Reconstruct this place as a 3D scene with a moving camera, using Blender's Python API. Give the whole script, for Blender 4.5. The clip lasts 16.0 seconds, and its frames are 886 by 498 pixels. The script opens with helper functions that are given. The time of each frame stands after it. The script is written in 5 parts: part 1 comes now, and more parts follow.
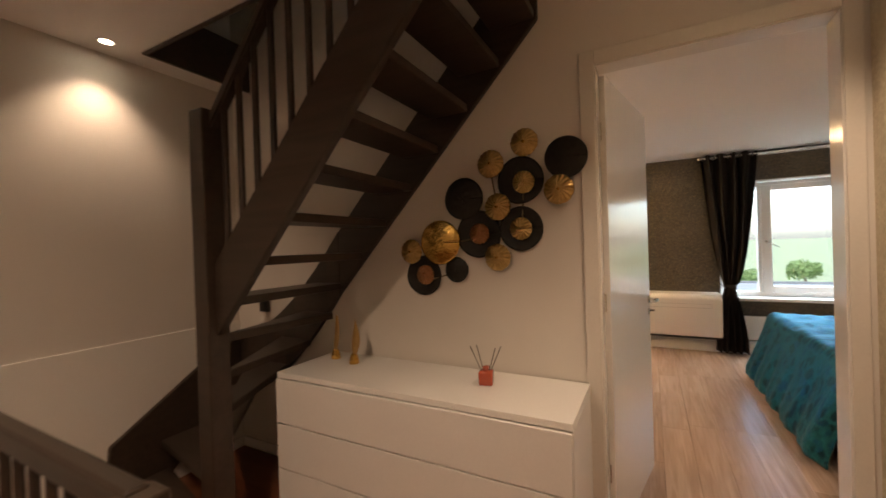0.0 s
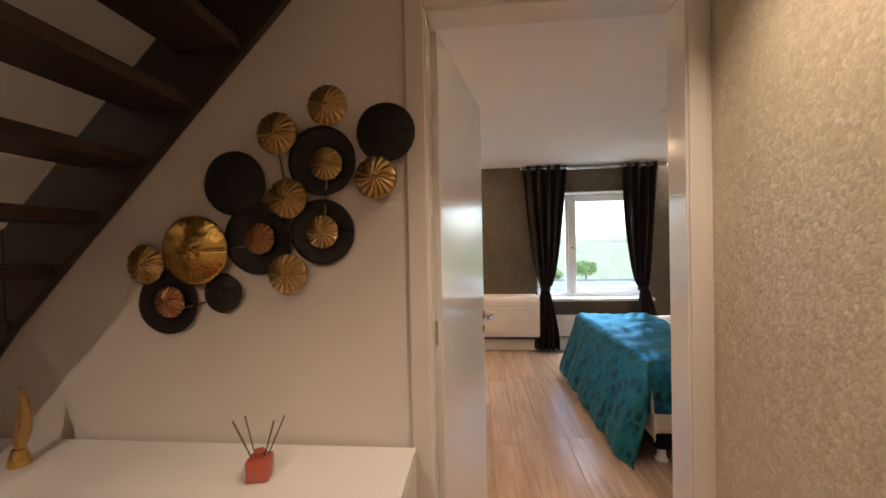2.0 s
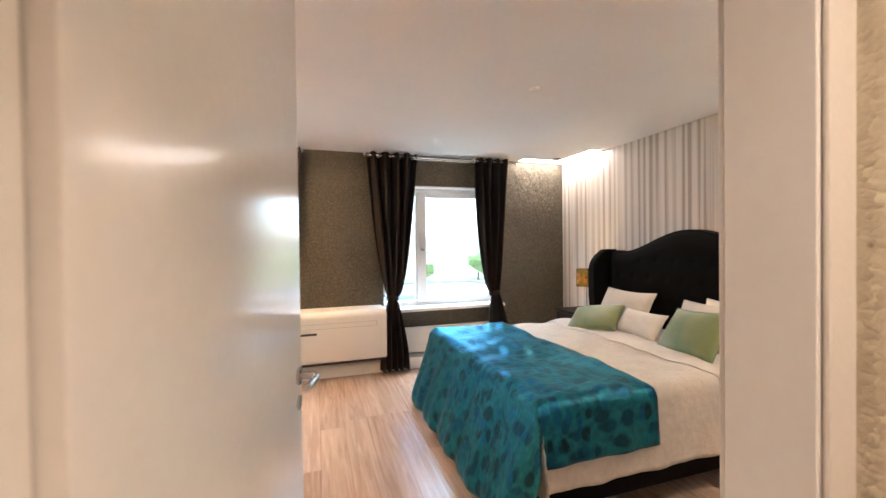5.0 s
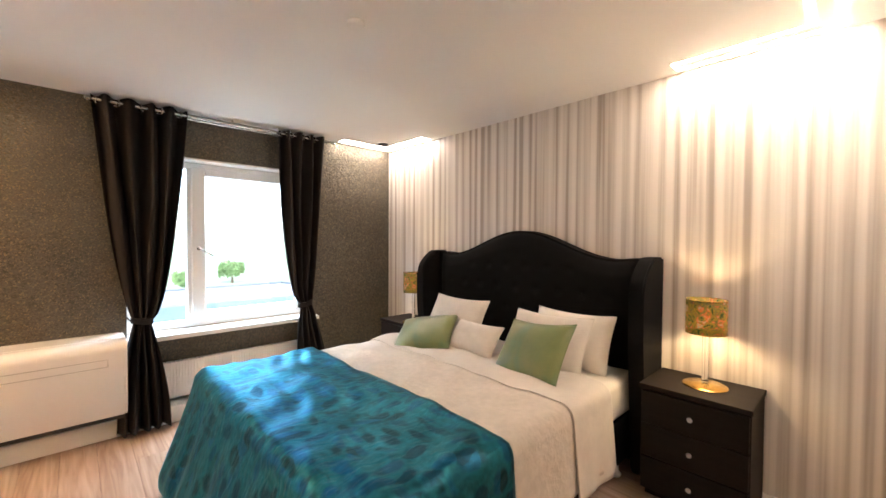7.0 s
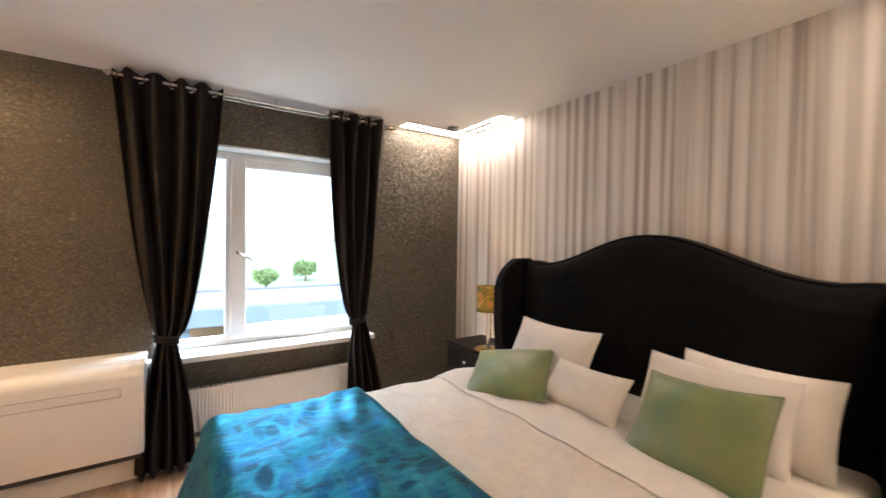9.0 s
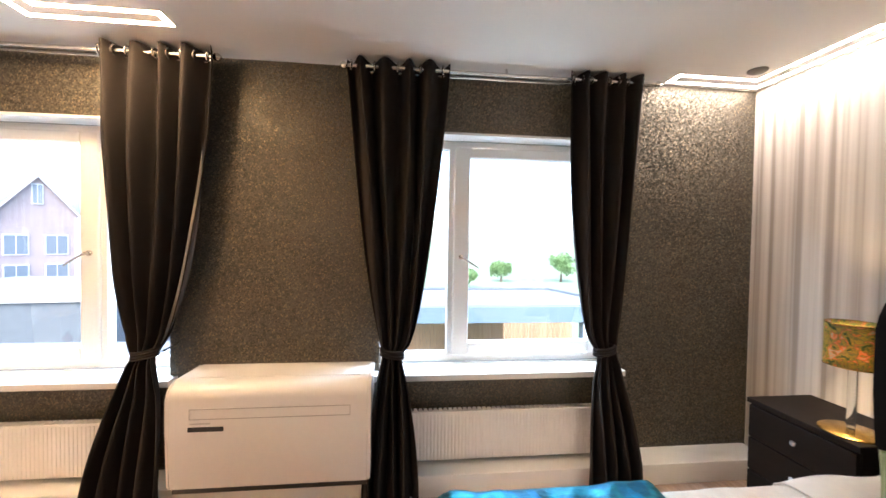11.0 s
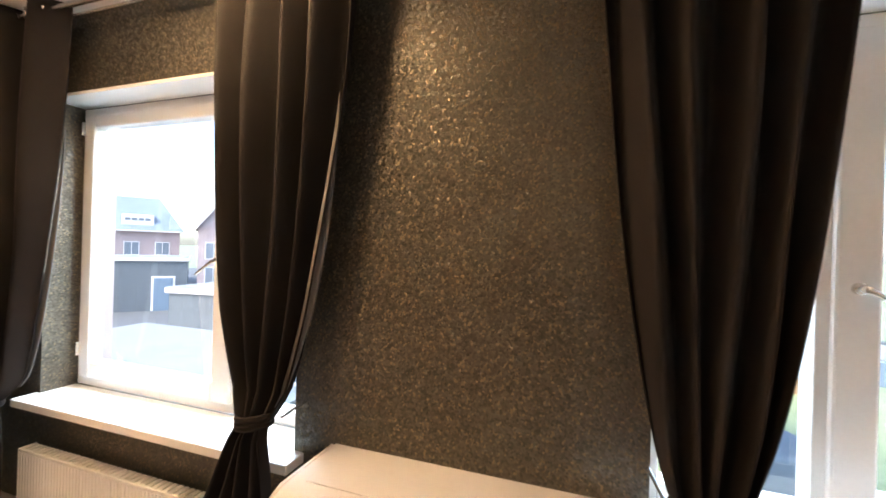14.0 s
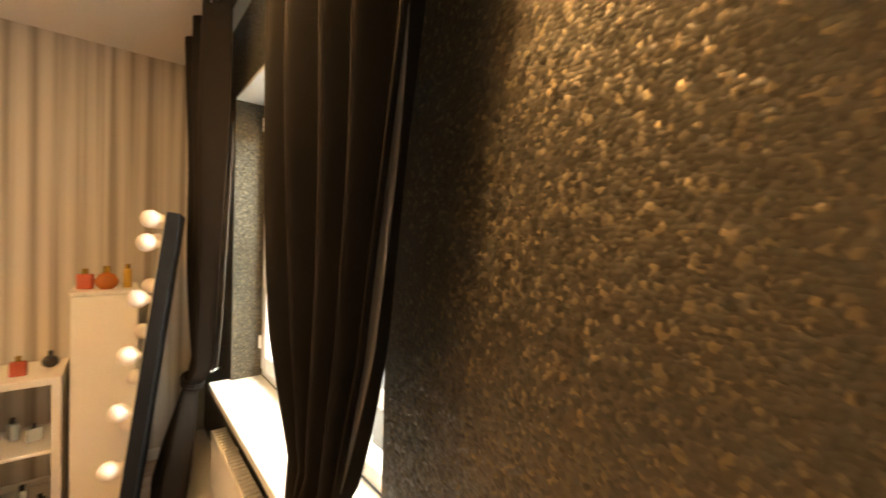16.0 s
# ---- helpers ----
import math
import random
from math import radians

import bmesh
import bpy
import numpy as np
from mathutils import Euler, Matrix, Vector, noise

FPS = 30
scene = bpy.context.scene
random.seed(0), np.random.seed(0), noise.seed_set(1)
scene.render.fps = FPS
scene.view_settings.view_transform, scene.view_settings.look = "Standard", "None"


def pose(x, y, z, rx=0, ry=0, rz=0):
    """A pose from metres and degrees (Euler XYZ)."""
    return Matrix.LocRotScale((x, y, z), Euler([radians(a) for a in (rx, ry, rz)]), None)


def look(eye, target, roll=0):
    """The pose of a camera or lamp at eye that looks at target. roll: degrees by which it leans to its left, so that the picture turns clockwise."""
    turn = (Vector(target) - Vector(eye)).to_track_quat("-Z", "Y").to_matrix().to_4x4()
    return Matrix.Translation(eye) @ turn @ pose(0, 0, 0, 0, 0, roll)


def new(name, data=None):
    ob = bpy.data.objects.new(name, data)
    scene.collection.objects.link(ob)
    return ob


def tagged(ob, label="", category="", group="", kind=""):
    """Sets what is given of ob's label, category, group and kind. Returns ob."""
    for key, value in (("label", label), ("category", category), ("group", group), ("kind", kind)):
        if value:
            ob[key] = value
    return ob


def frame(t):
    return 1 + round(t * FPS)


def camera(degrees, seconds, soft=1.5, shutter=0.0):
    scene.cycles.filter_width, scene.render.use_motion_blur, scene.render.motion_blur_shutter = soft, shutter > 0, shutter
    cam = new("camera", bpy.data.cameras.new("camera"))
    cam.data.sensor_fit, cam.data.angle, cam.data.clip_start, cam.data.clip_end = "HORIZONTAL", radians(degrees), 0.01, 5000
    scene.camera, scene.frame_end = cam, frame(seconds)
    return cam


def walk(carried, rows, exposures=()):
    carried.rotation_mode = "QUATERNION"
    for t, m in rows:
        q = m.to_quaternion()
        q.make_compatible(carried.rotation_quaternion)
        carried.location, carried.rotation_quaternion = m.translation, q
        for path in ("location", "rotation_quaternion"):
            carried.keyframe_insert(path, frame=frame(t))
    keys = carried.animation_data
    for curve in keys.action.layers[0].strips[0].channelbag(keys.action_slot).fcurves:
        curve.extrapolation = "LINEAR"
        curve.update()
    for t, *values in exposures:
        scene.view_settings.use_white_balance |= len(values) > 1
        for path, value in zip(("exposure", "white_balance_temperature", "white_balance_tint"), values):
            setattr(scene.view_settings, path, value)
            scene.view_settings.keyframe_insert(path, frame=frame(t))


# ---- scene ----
cam = camera(97.1, 16.0, 1.5, 0.4)
PATH = [
    (0, (0.084, 0.38, 1.448), (-0.853, 2.147, 1.438), -1.8),
    (0.5, (0.003, 0.54, 1.474), (-0.698, 2.413, 1.454), -1.6),
    (1, (-0.019, 0.652, 1.483), (-0.48, 2.598, 1.453), -1.4),
    (1.5, (0.004, 0.817, 1.485), (-0.311, 2.792, 1.451), -1.2),
    (2, (0.038, 1.01, 1.479), (-0.136, 3.002, 1.453), -1.2),
    (2.5, (0.032, 1.141, 1.468), (-0.082, 3.137, 1.437), -1.0),
    (3, (-0.021, 1.356, 1.464), (0.218, 3.341, 1.433), -0.9),
    (3.2, (-0.038, 1.456, 1.464), (0.352, 3.417, 1.443), -0.7),
    (5.3, (0.178, 2.133, 1.452), (0.894, 4.000, 1.423), -0.5),
    (5.5, (0.225, 2.224, 1.45), (1.052, 4.045, 1.423), -0.1),
    (6, (0.364, 2.495, 1.489), (1.524, 4.124, 1.446), 0.1),
    (6.5, (0.468, 2.594, 1.463), (1.791, 4.094, 1.428), 0.3),
    (7, (0.609, 2.765, 1.48), (1.979, 4.221, 1.432), 0.3),
    (7.5, (0.791, 2.943, 1.483), (2.112, 4.445, 1.445), 0.5),
    (8, (0.865, 3.059, 1.472), (2.126, 4.612, 1.437), 0.5),
    (8.5, (0.962, 3.31, 1.496), (2.201, 4.88, 1.454), 0.8),
    (9, (1.069, 3.499, 1.503), (2.184, 5.158, 1.462), 0.9),
    (9.5, (1.059, 3.681, 1.512), (1.875, 5.506, 1.464), 0.7),
    (10, (1.089, 3.948, 1.495), (1.57, 5.889, 1.46), 0.6),
    (12.5, (0.871, 4.941, 1.515), (0.751, 6.937, 1.461), 1.3),
    (13, (0.833, 5.219, 1.489), (0.357, 7.162, 1.455), 1.4),
    (13.5, (0.766, 5.342, 1.461), (0.12, 7.234, 1.446), 1.5),
    (14, (0.671, 5.579, 1.464), (0.049, 7.48, 1.463), 1.7),
    (14.5, (0.59, 5.752, 1.485), (-0.002, 7.663, 1.474), 1.9),
    (15, (0.553, 5.955, 1.448), (-0.19, 7.812, 1.442), 1.9),
    (15.5, (0.517, 6.268, 1.443), (-0.69, 7.862, 1.418), 1.8),
    (16, (0.435, 6.39, 1.456), (-1.105, 7.666, 1.412), 1.75),
]
EXPOSURES = [(0, 2.4, 6600, 10), (1.5, 2.48, 6300, 10), (2.6, 2.74, 5700, 9), (3.2, 2.88, 5500, 8), (5.3, 3.3, 5750, 9), (7, 3.26, 6000, 10),
             (8, 3.08, 5980, 10), (10, 3.04, 5820, 10), (12.5, 3.05, 5800, 10), (13.5, 2.84, 5950, 10), (14.5, 2.76, 6350, 10), (15.3, 2.64, 7300, 10), (16, 2.58, 9200, 10)]
walk(cam, [(t, look(eye, target, roll)) for t, eye, target, roll in PATH], EXPOSURES)

# ---------------------------------------------------------------- light and world
F = -0.06          # floor
CB = 2.58          # bedroom ceiling
CL = 2.68          # landing ceiling
YW, YB = 2.35, 2.46   # landing face and bedroom face of the dividing wall
YN = 6.87          # window wall
XE, XW = 3.52, -2.75  # east and west bedroom walls
LX, RX, LS = -2.8, 0.80, -1.0  # landing left wall, right wall, south wall
OX0, OX1, OZ = -0.135, 0.73, 2.285  # door opening
GROUND = -3.0

world = bpy.data.worlds.new("world")
scene.world = world
world.use_nodes = True
wn = world.node_tree.nodes
sky = wn.new("ShaderNodeTexSky")
sky.sky_type = 'NISHITA'
sky.sun_disc = False
sky.sun_elevation, sky.sun_rotation = radians(48), radians(200)
sky.dust_density = 2.5
wn["Background"].inputs["Strength"].default_value = 0.15
world.node_tree.links.new(sky.outputs[0], wn["Background"].inputs["Color"])
sun = new("sun", bpy.data.lights.new("sun", 'SUN'))
sun.data.energy, sun.data.angle, sun.data.color = 0.5, radians(20), (1.0, 0.95, 0.88)
sun.matrix_world = pose(0, 0, 30, 42, 0, -20)


def area_light(name, x, y, z, w, h, energy, color, rx, rz=0):
    li = bpy.data.lights.new(name, 'AREA')
    li.shape, li.size, li.size_y, li.energy, li.color = 'RECTANGLE', w, h, energy, color
    ob = new(name, li)
    ob.matrix_world = pose(x, y, z, rx, 0, rz)
    return ob


SKYLIGHT = (0.80, 0.92, 1.0)
area_light("window_daylight", 1.70, 7.80, 3.0, 1.7, 0.9, 42, SKYLIGHT, -46)
area_light("window_daylight", -1.14, 7.80, 3.0, 1.7, 0.9, 42, SKYLIGHT, -46)


def spot_light(name, x, y, z, energy, color, size=75, blend=0.7):
    li = bpy.data.lights.new(name, 'SPOT')
    li.energy, li.color, li.spot_size, li.spot_blend, li.shadow_soft_size = energy, color, radians(size), blend, 0.03
    ob = new(name, li)
    ob.matrix_world = pose(x, y, z)
    return ob


WARM = (1.0, 0.72, 0.50)
spot_light("downlight_lamp", -2.62, 1.47, CL - 0.02, 5.5, WARM, 100, 0.8)
spot_light("downlight_lamp", 0.52, 1.72, CL - 0.02, 13.5, WARM, 100, 0.8)
# unseen fill, added to brighten the middle of the landing
spot_light("downlight_lamp", -0.9, 0.1, CL - 0.02, 22, WARM, 140, 0.8)


# ---------------------------------------------------------------- materials
def mat(name, color, rough=0.6, metal=0.0, bump=0.0, bscale=60.0, var=0.12, vscale=4.0, sheen=0.0, coat=0.0, emit=None, estr=0.0, alpha=1.0):
    """Principled paint with a slow and a fine variation and a fine bump."""
    m = bpy.data.materials.new(name)
    m.use_nodes = True
    nt = m.node_tree
    b = nt.nodes["Principled BSDF"]
    b.inputs["Roughness"].default_value = rough
    b.inputs["Metallic"].default_value = metal
    b.inputs["Sheen Weight"].default_value = sheen
    b.inputs["Coat Weight"].default_value = coat
    tc = nt.nodes.new("ShaderNodeTexCoord")
    n1 = nt.nodes.new("ShaderNodeTexNoise")
    n1.inputs["Scale"].default_value, n1.inputs["Detail"].default_value = vscale, 5
    n2 = nt.nodes.new("ShaderNodeTexNoise")
    n2.inputs["Scale"].default_value, n2.inputs["Detail"].default_value = bscale, 4
    nt.links.new(tc.outputs["Object"], n1.inputs["Vector"])
    nt.links.new(tc.outputs["Object"], n2.inputs["Vector"])
    add = nt.nodes.new("ShaderNodeMath")
    add.operation = 'ADD'
    nt.links.new(n1.outputs["Fac"], add.inputs[0])
    nt.links.new(n2.outputs["Fac"], add.inputs[1])
    ramp = nt.nodes.new("ShaderNodeMapRange")
    ramp.inputs["From Min"].default_value, ramp.inputs["From Max"].default_value = 0.6, 1.4
    ramp.inputs["To Min"].default_value, ramp.inputs["To Max"].default_value = 1 - var, 1 + var
    nt.links.new(add.outputs[0], ramp.inputs["Value"])
    mul = nt.nodes.new("ShaderNodeVectorMath")
    mul.operation = 'SCALE'
    mul.inputs[0].default_value = color
    nt.links.new(ramp.outputs[0], mul.inputs["Scale"])
    nt.links.new(mul.outputs[0], b.inputs["Base Color"])
    if bump:
        bp = nt.nodes.new("ShaderNodeBump")
        bp.inputs["Strength"].default_value, bp.inputs["Distance"].default_value = bump, 0.01
        nt.links.new(n2.outputs["Fac"], bp.inputs["Height"])
        nt.links.new(bp.outputs[0], b.inputs["Normal"])
    if emit:
        b.inputs["Emission Color"].default_value = (*emit, 1)
        b.inputs["Emission Strength"].default_value = estr
    return m


def glow(name, color, strength):
    m = bpy.data.materials.new(name)
    m.use_nodes = True
    nt = m.node_tree
    nt.nodes.clear()
    e = nt.nodes.new("ShaderNodeEmission")
    e.inputs["Color"].default_value, e.inputs["Strength"].default_value = (*color, 1), strength
    o = nt.nodes.new("ShaderNodeOutputMaterial")
    nt.links.new(e.outputs[0], o.inputs["Surface"])
    return m


def glass_mat(name, color=(1, 1, 1), rough=0.0):
    m = bpy.data.materials.new(name)
    m.use_nodes = True
    b = m.node_tree.nodes["Principled BSDF"]
    b.inputs["Base Color"].default_value = (*color, 1)
    b.inputs["Transmission Weight"].default_value = 1
    b.inputs["Roughness"].default_value = rough
    b.inputs["IOR"].default_value = 1.45
    return m


def flake_mat(name, dark, light, scale, bump, metal, rough, warp=0.3, flecks=0.6, tilt=0.5):
    """Textured wallpaper of small overlapping metallic flakes."""
    m = bpy.data.materials.new(name)
    m.use_nodes = True
    nt = m.node_tree
    L = nt.links.new
    b = nt.nodes["Principled BSDF"]
    tc = nt.nodes.new("ShaderNodeTexCoord")
    nz = nt.nodes.new("ShaderNodeTexNoise")
    nz.inputs["Scale"].default_value, nz.inputs["Detail"].default_value = scale * 0.6, 3
    mix = nt.nodes.new("ShaderNodeMixRGB")
    mix.blend_type = 'ADD'
    mix.inputs[0].default_value = warp / scale * 4
    L(tc.outputs["Object"], nz.inputs["Vector"])
    L(tc.outputs["Object"], mix.inputs[1])
    L(nz.outputs["Color"], mix.inputs[2])
    vo = nt.nodes.new("ShaderNodeTexVoronoi")
    vo.inputs["Scale"].default_value = scale
    L(mix.outputs[0], vo.inputs["Vector"])
    sep = nt.nodes.new("ShaderNodeSeparateColor")
    L(vo.outputs["Color"], sep.inputs[0])
    big = nt.nodes.new("ShaderNodeTexNoise")
    big.inputs["Scale"].default_value, big.inputs["Detail"].default_value = 3.0, 6
    L(tc.outputs["Object"], big.inputs["Vector"])
    ma = nt.nodes.new("ShaderNodeMath")
    ma.operation = 'MULTIPLY_ADD'
    ma.inputs[1].default_value, ma.inputs[2].default_value = 0.6, -0.1
    L(sep.outputs[0], ma.inputs[0])
    ad = nt.nodes.new("ShaderNodeMath")
    ad.operation = 'MULTIPLY_ADD'
    ad.inputs[1].default_value = 0.55
    L(big.outputs["Fac"], ad.inputs[0])
    L(ma.outputs[0], ad.inputs[2])
    cr = nt.nodes.new("ShaderNodeValToRGB")
    cr.color_ramp.elements[0].position, cr.color_ramp.elements[0].color = 0.2, (*dark, 1)
    cr.color_ramp.elements[1].position, cr.color_ramp.elements[1].color = 0.85, (*light, 1)
    L(ad.outputs[0], cr.inputs[0])
    gold = nt.nodes.new("ShaderNodeMapRange")
    gold.inputs["From Min"].default_value, gold.inputs["From Max"].default_value = 0.80, 0.97
    gold.inputs["To Max"].default_value = flecks
    L(sep.outputs[2], gold.inputs["Value"])
    # gold flecks, their colour raised above the paper's to paint in glints
    gm = nt.nodes.new("ShaderNodeMixRGB")
    gm.inputs[2].default_value = (*[min(1, c * k) for c, k in zip(light, (2.1, 1.75, 1.3))], 1)
    L(gold.outputs[0], gm.inputs[0])
    L(cr.outputs[0], gm.inputs[1])
    L(gm.outputs[0], b.inputs["Base Color"])
    b.inputs["Metallic"].default_value = metal
    sheen = nt.nodes.new("ShaderNodeMapRange")
    sheen.inputs["To Min"].default_value, sheen.inputs["To Max"].default_value = rough * 1.15, rough * 0.8
    L(sep.outputs[2], sheen.inputs["Value"])
    L(sheen.outputs[0], b.inputs["Roughness"])
    h = nt.nodes.new("ShaderNodeMath")
    h.operation = 'SUBTRACT'
    L(sep.outputs[1], h.inputs[0])
    L(vo.outputs["Distance"], h.inputs[1])
    bp = nt.nodes.new("ShaderNodeBump")
    bp.inputs["Strength"].default_value, bp.inputs["Distance"].default_value = bump, 0.003
    L(h.outputs[0], bp.inputs["Height"])
    off = nt.nodes.new("ShaderNodeVectorMath")
    off.operation = 'SUBTRACT'
    off.inputs[1].default_value = (0.5, 0.5, 0.5)
    L(vo.outputs["Color"], off.inputs[0])
    tip = nt.nodes.new("ShaderNodeVectorMath")
    tip.operation = 'SCALE'
    tip.inputs["Scale"].default_value = tilt
    L(off.outputs[0], tip.inputs[0])
    su = nt.nodes.new("ShaderNodeVectorMath")
    su.operation = 'ADD'
    L(bp.outputs[0], su.inputs[0])
    L(tip.outputs[0], su.inputs[1])
    no = nt.nodes.new("ShaderNodeVectorMath")
    no.operation = 'NORMALIZE'
    L(su.outputs[0], no.inputs[0])
    L(no.outputs[0], b.inputs["Normal"])
    return m


def stripe_mat(name):
    """Wallpaper printed with soft vertical folds of uneven width."""
    m = bpy.data.materials.new(name)
    m.use_nodes = True
    nt = m.node_tree
    L = nt.links.new
    b = nt.nodes["Principled BSDF"]
    tc = nt.nodes.new("ShaderNodeTexCoord")
    mp = nt.nodes.new("ShaderNodeMapping")
    mp.inputs["Scale"].default_value = (0, 1, 0.012)
    L(tc.outputs["Object"], mp.inputs["Vector"])
    a = nt.nodes.new("ShaderNodeTexNoise")
    a.inputs["Scale"].default_value, a.inputs["Detail"].default_value, a.inputs["Roughness"].default_value = 19, 2.5, 0.62
    c = nt.nodes.new("ShaderNodeTexNoise")
    c.inputs["Scale"].default_value, c.inputs["Detail"].default_value = 2.1, 1
    L(mp.outputs[0], a.inputs["Vector"])
    L(mp.outputs[0], c.inputs["Vector"])
    wv = nt.nodes.new("ShaderNodeTexWave")
    wv.bands_direction = 'Y'
    wv.inputs["Scale"].default_value, wv.inputs["Distortion"].default_value = 3.5, 5.0
    wv.inputs["Detail"].default_value, wv.inputs["Detail Scale"].default_value = 2.0, 0.9
    L(mp.outputs[0], wv.inputs["Vector"])
    w2 = nt.nodes.new("ShaderNodeMath")
    w2.operation = 'MULTIPLY_ADD'
    w2.inputs[1].default_value = 0.20
    L(wv.outputs["Fac"], w2.inputs[0])
    L(a.outputs["Fac"], w2.inputs[2])
    ad = nt.nodes.new("ShaderNodeMath")
    ad.operation = 'MULTIPLY_ADD'
    ad.inputs[1].default_value = 0.10
    L(c.outputs["Fac"], ad.inputs[0])
    L(w2.outputs[0], ad.inputs[2])
    cr = nt.nodes.new("ShaderNodeValToRGB")
    el = cr.color_ramp.elements
    el[0].position, el[0].color = 0.47, (0.355, 0.305, 0.26, 1)
    el[1].position, el[1].color = 0.80, (0.69, 0.645, 0.59, 1)
    e = el.new(0.63)
    e.color = (0.565, 0.52, 0.468, 1)
    L(ad.outputs[0], cr.inputs[0])
    L(cr.outputs[0], b.inputs["Base Color"])
    b.inputs["Roughness"].default_value = 0.5
    fine = nt.nodes.new("ShaderNodeTexNoise")
    fine.inputs["Scale"].default_value = 250
    L(tc.outputs["Object"], fine.inputs["Vector"])
    bp = nt.nodes.new("ShaderNodeBump")
    bp.inputs["Strength"].default_value, bp.inputs["Distance"].default_value = 0.15, 0.002
    L(fine.outputs["Fac"], bp.inputs["Height"])
    L(bp.outputs[0], b.inputs["Normal"])
    return m


def wood_mat(name, dark, light, along, rough=0.35, per_object=True, gscale=1.0):
    """Wood with long grain along an axis, tone varied board by board."""
    m = bpy.data.materials.new(name)
    m.use_nodes = True
    nt = m.node_tree
    L = nt.links.new
    b = nt.nodes["Principled BSDF"]
    tc = nt.nodes.new("ShaderNodeTexCoord")
    oi = nt.nodes.new("ShaderNodeObjectInfo")
    mp = nt.nodes.new("ShaderNodeMapping")
    sc = [28 * gscale] * 3
    sc[along] = 1.6 * gscale
    mp.inputs["Scale"].default_value = sc
    off = nt.nodes.new("ShaderNodeVectorMath")
    off.operation = 'SCALE'
    off.inputs[0].default_value = (37, 53, 11)
    L(oi.outputs["Random"], off.inputs["Scale"])
    L(off.outputs[0], mp.inputs["Location"])
    L(tc.outputs["Object"], mp.inputs["Vector"])
    g = nt.nodes.new("ShaderNodeTexNoise")
    g.inputs["Scale"].default_value, g.inputs["Detail"].default_value, g.inputs["Distortion"].default_value = 1.0, 7, 1.2
    L(mp.outputs[0], g.inputs["Vector"])
    ad = nt.nodes.new("ShaderNodeMath")
    ad.operation = 'MULTIPLY_ADD'
    ad.inputs[1].default_value = 0.28 if per_object else 0.0
    L(oi.outputs["Random"], ad.inputs[0])
    L(g.outputs["Fac"], ad.inputs[2])
    cr = nt.nodes.new("ShaderNodeValToRGB")
    cr.color_ramp.elements[0].position, cr.color_ramp.elements[0].color = 0.35, (*dark, 1)
    cr.color_ramp.elements[1].position, cr.color_ramp.elements[1].color = 0.9, (*light, 1)
    L(ad.outputs[0], cr.inputs[0])
    L(cr.outputs[0], b.inputs["Base Color"])
    b.inputs["Roughness"].default_value = rough
    bp = nt.nodes.new("ShaderNodeBump")
    bp.inputs["Strength"].default_value, bp.inputs["Distance"].default_value = 0.12, 0.002
    L(g.outputs["Fac"], bp.inputs["Height"])
    L(bp.outputs[0], b.inputs["Normal"])
    return m


def blotch_mat(name, colors, scale, rough=0.4, sheen=0.3, stretch=(1, 1, 1), bump=0.3, bscale=30):
    """Fabric or print in several irregular colours."""
    m = bpy.data.materials.new(name)
    m.use_nodes = True
    nt = m.node_tree
    L = nt.links.new
    b = nt.nodes["Principled BSDF"]
    tc = nt.nodes.new("ShaderNodeTexCoord")
    mp = nt.nodes.new("ShaderNodeMapping")
    mp.inputs["Scale"].default_value = stretch
    L(tc.outputs["Object"], mp.inputs["Vector"])
    n = nt.nodes.new("ShaderNodeTexNoise")
    n.inputs["Scale"].default_value, n.inputs["Detail"].default_value, n.inputs["Distortion"].default_value = scale, 4, 1.6
    L(mp.outputs[0], n.inputs["Vector"])
    cr = nt.nodes.new("ShaderNodeValToRGB")
    el = cr.color_ramp.elements
    while len(el) < len(colors):
        el.new(0.5)
    for i, c in enumerate(colors):
        el[i].position, el[i].color = 0.32 + 0.36 * i / (len(colors) - 1), (*c, 1)
    L(n.outputs["Fac"], cr.inputs[0])
    L(cr.outputs[0], b.inputs["Base Color"])
    b.inputs["Roughness"].default_value, b.inputs["Sheen Weight"].default_value = rough, sheen
    n2 = nt.nodes.new("ShaderNodeTexNoise")
    n2.inputs["Scale"].default_value, n2.inputs["Detail"].default_value = bscale, 5
    L(tc.outputs["Object"], n2.inputs["Vector"])
    bp = nt.nodes.new("ShaderNodeBump")
    bp.inputs["Strength"].default_value, bp.inputs["Distance"].default_value = bump, 0.01
    L(n2.outputs["Fac"], bp.inputs["Height"])
    L(bp.outputs[0], b.inputs["Normal"])
    return m


